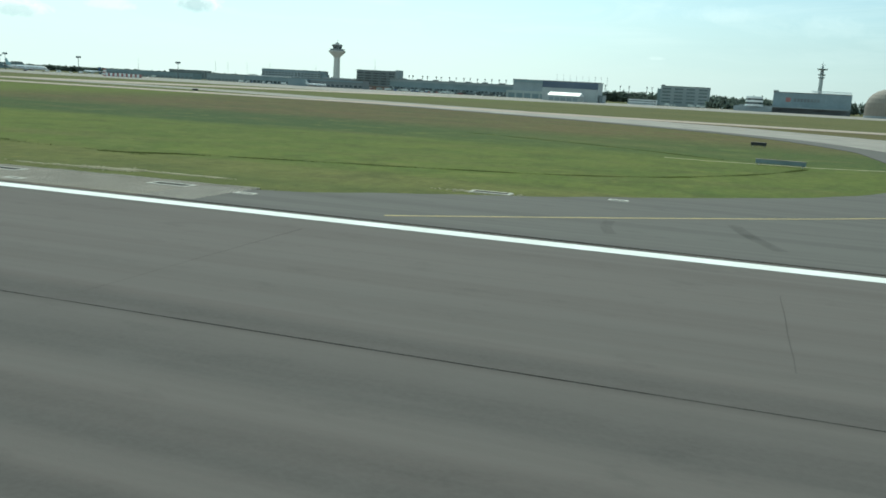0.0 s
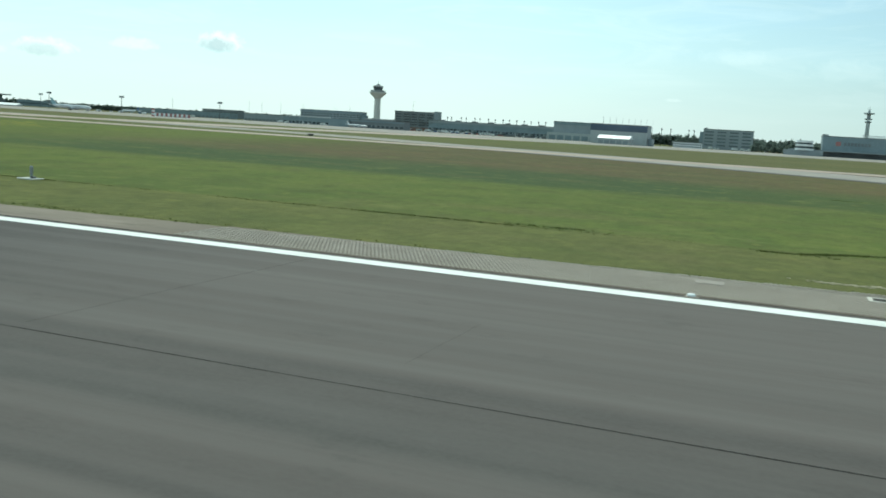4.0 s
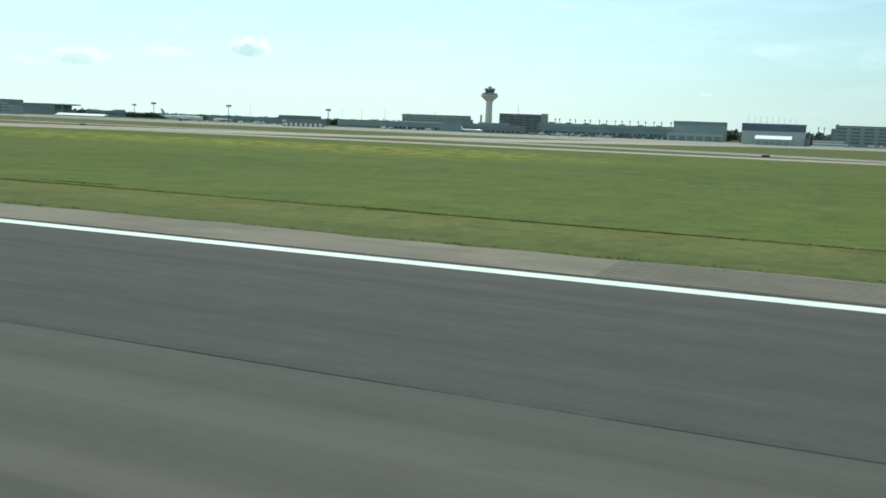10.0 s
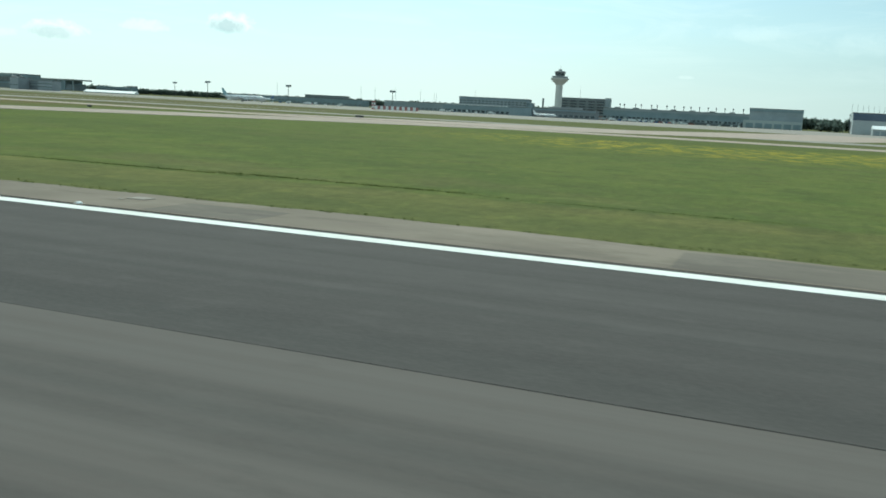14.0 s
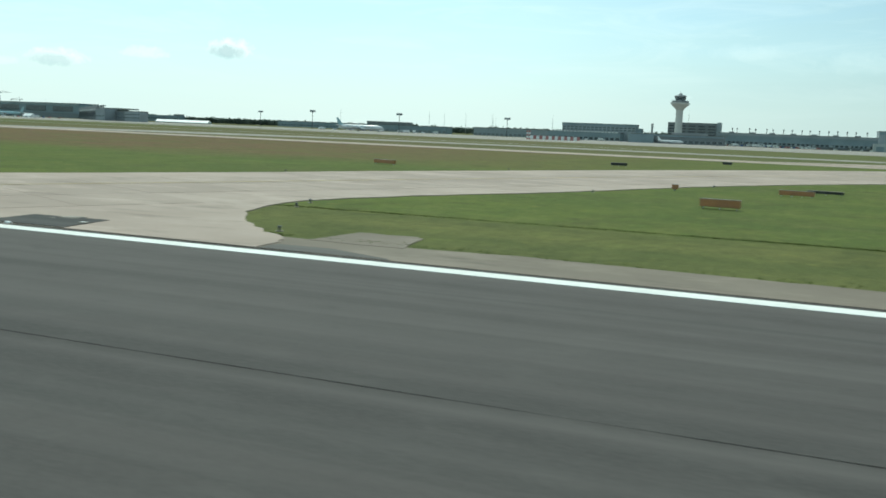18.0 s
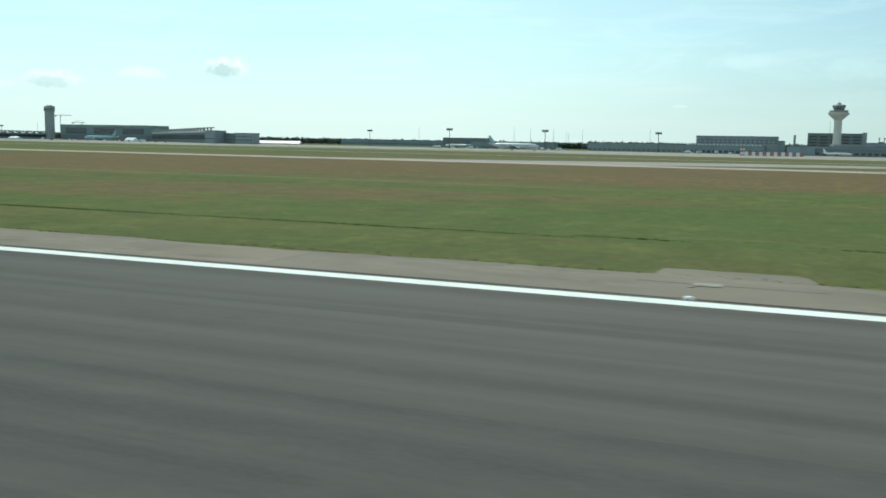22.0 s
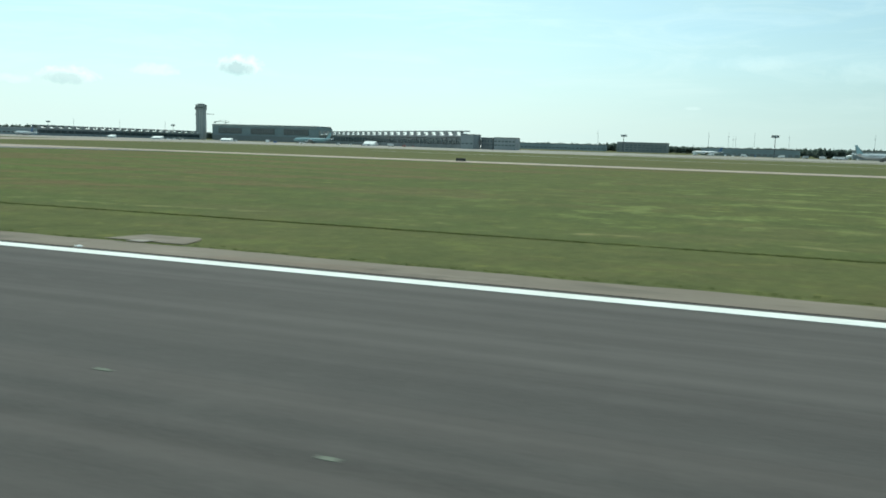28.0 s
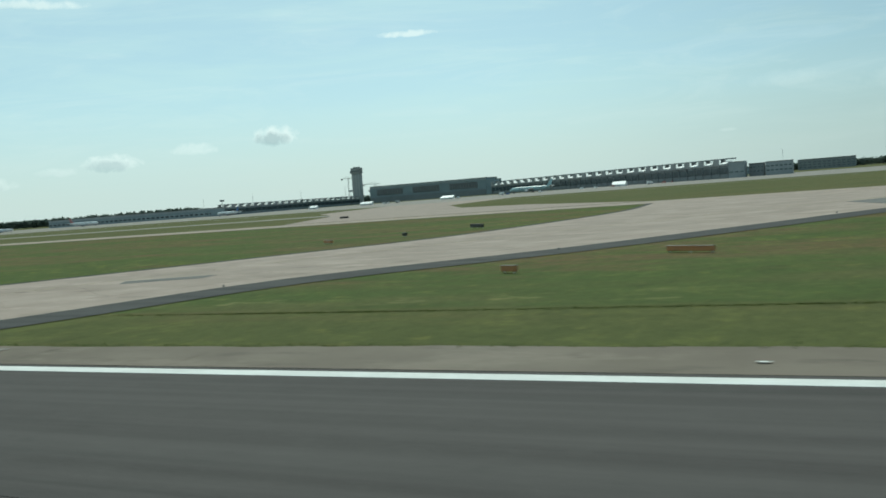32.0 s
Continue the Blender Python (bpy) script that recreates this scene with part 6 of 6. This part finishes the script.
for a in ((-1018, 1036, 20, 60, "aluminium", "turquoise", "long white airliner with a green tail on the apron"),
          (-1236, 1420, 172, 46, "aluminium", "blue", "white airliner parked far out on the apron"),
          (-654, 1236, 4, 34, "aluminium", "white", "white airliner parked before the tower"),
          (-1800, 1205, 186, 62, "turquoise", "turquoise", "turquoise and white airliner at the pier"),
          (-2180, 1010, 170, 44, "aluminium", "blue", "white airliner on the western apron"),
          (-2400, 960, 10, 48, "aluminium", "red", "white airliner parked on the western apron"),
          (-2545, 940, 6, 40, "aluminium", "white", "white airliner at the far end of the apron"),
          (-1010, 1640, 165, 52, "aluminium", "blue", "white airliner by the wood"),
          (-1040, 2050, 20, 60, "aluminium", "white", "white airliner before the trees")):
    airliner(*a)


def van(material, label):
    t = thing("van", label, "van", group="apron vehicles")
    bm = bmesh.new()
    prism(bm, [(-2.6, -1.0), (2.6, -1.0), (2.6, 1.0), (-2.6, 1.0)], 0.45, 1.35)
    bx(bm, -2.55, 1.3, -0.95, 0.95, 1.35, 2.5)
    part("body", bm, material, t)
    boxpart("windscreen", (1.3, 1.75, -0.9, 0.9, 1.36, 2.2), "glass", t)
    boxpart("side_windows", (-1.4, 1.1, -1.0, -0.96, 1.6, 2.25), "glass", t)
    for px in (-1.7, 1.7):
        for py in (-0.95, 0.95):
            bm = bmesh.new()
            tube(bm, (px, py - 0.12, 0.38), (px, py + 0.12, 0.38), 0.38, 10)
            part("wheel", bm, "black", t)
    return t


def lorry(material, label):
    t = thing("lorry", label, "lorry", group="apron vehicles")
    boxpart("box_body", (-4.5, 2.0, -1.25, 1.25, 1.0, 4.0), material, t)
    boxpart("cab", (2.2, 4.3, -1.2, 1.2, 0.6, 3.0), "white", t)
    boxpart("windscreen", (4.3, 4.36, -1.1, 1.1, 1.7, 2.7), "glass", t)
    for px in (-3.3, -2.2, 3.2):
        for py in (-1.1, 1.1):
            bm = bmesh.new()
            tube(bm, (px, py - 0.15, 0.5), (px, py + 0.15, 0.5), 0.5, 10)
            part("wheel", bm, "black", t)
    return t


kinds = [van("white", "white van parked on the apron"), lorry("white", "white box lorry on the apron"), van("blue", "blue van parked on the apron"),
         lorry("pale_clad", "grey box lorry on the apron"), van("red", "red van parked on the apron")]
rng = random.Random(21)
spots = [(-640 + 3.7 * k, 1345 + rng.uniform(-9, 6)) for k in range(46)] + [(rng.uniform(-560, -400), 1375 + rng.uniform(-20, 10)) for k in range(12)]
spots += [(rng.uniform(-1260, -1020), 1300 + rng.uniform(-30, 60)) for k in range(18)] + [(rng.uniform(-1980, -1540), 1085 + rng.uniform(-15, 20)) for k in range(16)]
spots += [(rng.uniform(-150, -60), 1410 + rng.uniform(-10, 10)) for k in range(9)] + [(rng.uniform(-850, -740), 1335 + rng.uniform(-10, 10)) for k in range(8)]
for k, (x, y) in enumerate(spots):
    src = kinds[k] if k < 5 else kinds[rng.choice((0, 0, 0, 0, 0, 1, 1, 2, 3, 4))]
    if k < 5:
        src.matrix_world = at(x, y, 0.05, rng.uniform(0, 360))
    else:
        copy_thing(src, at(x, y, 0.05, rng.uniform(0, 360)))


# ---- trees ----
def wood(name, label, spans, seed):
    """A far wood: crowns of many small leaf clumps on trunks, in one mesh."""
    g = np.random.default_rng(seed)
    pts, hs = [], []
    for x0, x1, y0, y1, h, n in spans:
        xs = g.uniform(x0, x1, n)
        f = (xs - x0) / (x1 - x0)
        pts.append(np.stack([xs, y0 + (y1 - y0) * f + g.uniform(0, 26, n)], 1))
        hs.append(h * g.uniform(0.84, 1.06, n))
    pts, hs = np.concatenate(pts), np.concatenate(hs)
    n, m = len(pts), 40
    c = np.repeat(pts, m, 0)
    h = np.repeat(hs, m)
    u = g.random(n * m)
    zc = h * (0.18 + 0.80 * u)
    spread = h * 0.30 * np.sqrt(np.clip(1.02 - (2 * np.abs(u - 0.42)) ** 2, 0.03, 1))
    ang, rad = g.uniform(0, 6.283, n * m), spread * np.sqrt(g.random(n * m))
    centre = np.stack([c[:, 0] + rad * np.cos(ang), c[:, 1] + rad * np.sin(ang), zc], 1)
    size = (h * g.uniform(0.07, 0.15, n * m))[:, None]
    a, b, d = (g.normal(0, 1, (n * m, 3)) for _ in range(3))
    quad = np.stack([centre + a * size, centre + b * size, centre - a * size * 0.8, centre + d * size], 1).reshape(-1, 3)
    idx = np.arange(n * m * 4).reshape(-1, 4)
    me = bpy.data.meshes.new(name)
    me.from_pydata((quad * S).tolist(), [], idx.tolist())
    me.materials.append(M["leaves"])
    root = tagged(new(name, me), label, "trees", kind="stuff")
    bm = bmesh.new()
    for (x, y), hh in zip(pts[::2], hs[::2]):
        tube(bm, (x, y, 0), (x, y, hh * 0.55), 0.35, 4, 0.15)
    part("trunks", bm, "bark", root)["kind"] = "stuff"


wood("far_wood", "dark distant belt of mixed woodland behind the airport",
     [(-4700, -3300, 2250, 2250, 25, 620), (-3300, -2350, 2250, 2250, 19, 460), (-2350, -1080, 2280, 2320, 16, 780), (-1080, -640, 1720, 1720, 15, 420), (-640, 300, 1950, 1850, 21, 560), (300, 1300, 1700, 1500, 19, 300),
      (-1780, -1250, 2760, 2760, 17, 300), (-1250, -300, 2660, 2600, 20, 320)], 5)
wood("copse", "dark clump of trees between the buildings",
     [(-1600, -1478, 2300, 2300, 18, 40), (-88, -6, 1470, 1440, 14, 60), (-12, 4, 1290, 1290, 13, 10), (-300, -262, 1420, 1420, 13, 26), (-730, -690, 1480, 1480, 15, 26), (-205, -165, 1460, 1460, 13, 26), (-197, -160, 1360, 1360, 9, 14), (-95, -40, 1350, 1350, 9, 20)], 6)

# backdrop of low hills on the horizon; the haze before them is in their colour
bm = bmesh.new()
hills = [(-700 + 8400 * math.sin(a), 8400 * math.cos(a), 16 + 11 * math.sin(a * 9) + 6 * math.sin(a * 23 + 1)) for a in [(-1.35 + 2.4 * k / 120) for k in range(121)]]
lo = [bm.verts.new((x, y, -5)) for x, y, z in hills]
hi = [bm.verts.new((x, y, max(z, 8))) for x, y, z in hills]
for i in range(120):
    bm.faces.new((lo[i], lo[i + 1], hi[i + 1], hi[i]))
tagged(part("backdrop", bm, "distance"), "low wooded hills on the horizon, with distance haze in their colour", "hills", kind="structure")

# ---- slabs of the concrete taxiways ----
slabs(exit_b, poly_b, (-548, 31.2), radians(-26), 7.5, "concrete", 150)
slabs(exit_d, poly_d, (-1470, 31.4), radians(-36), 7.5, "concrete", 190)
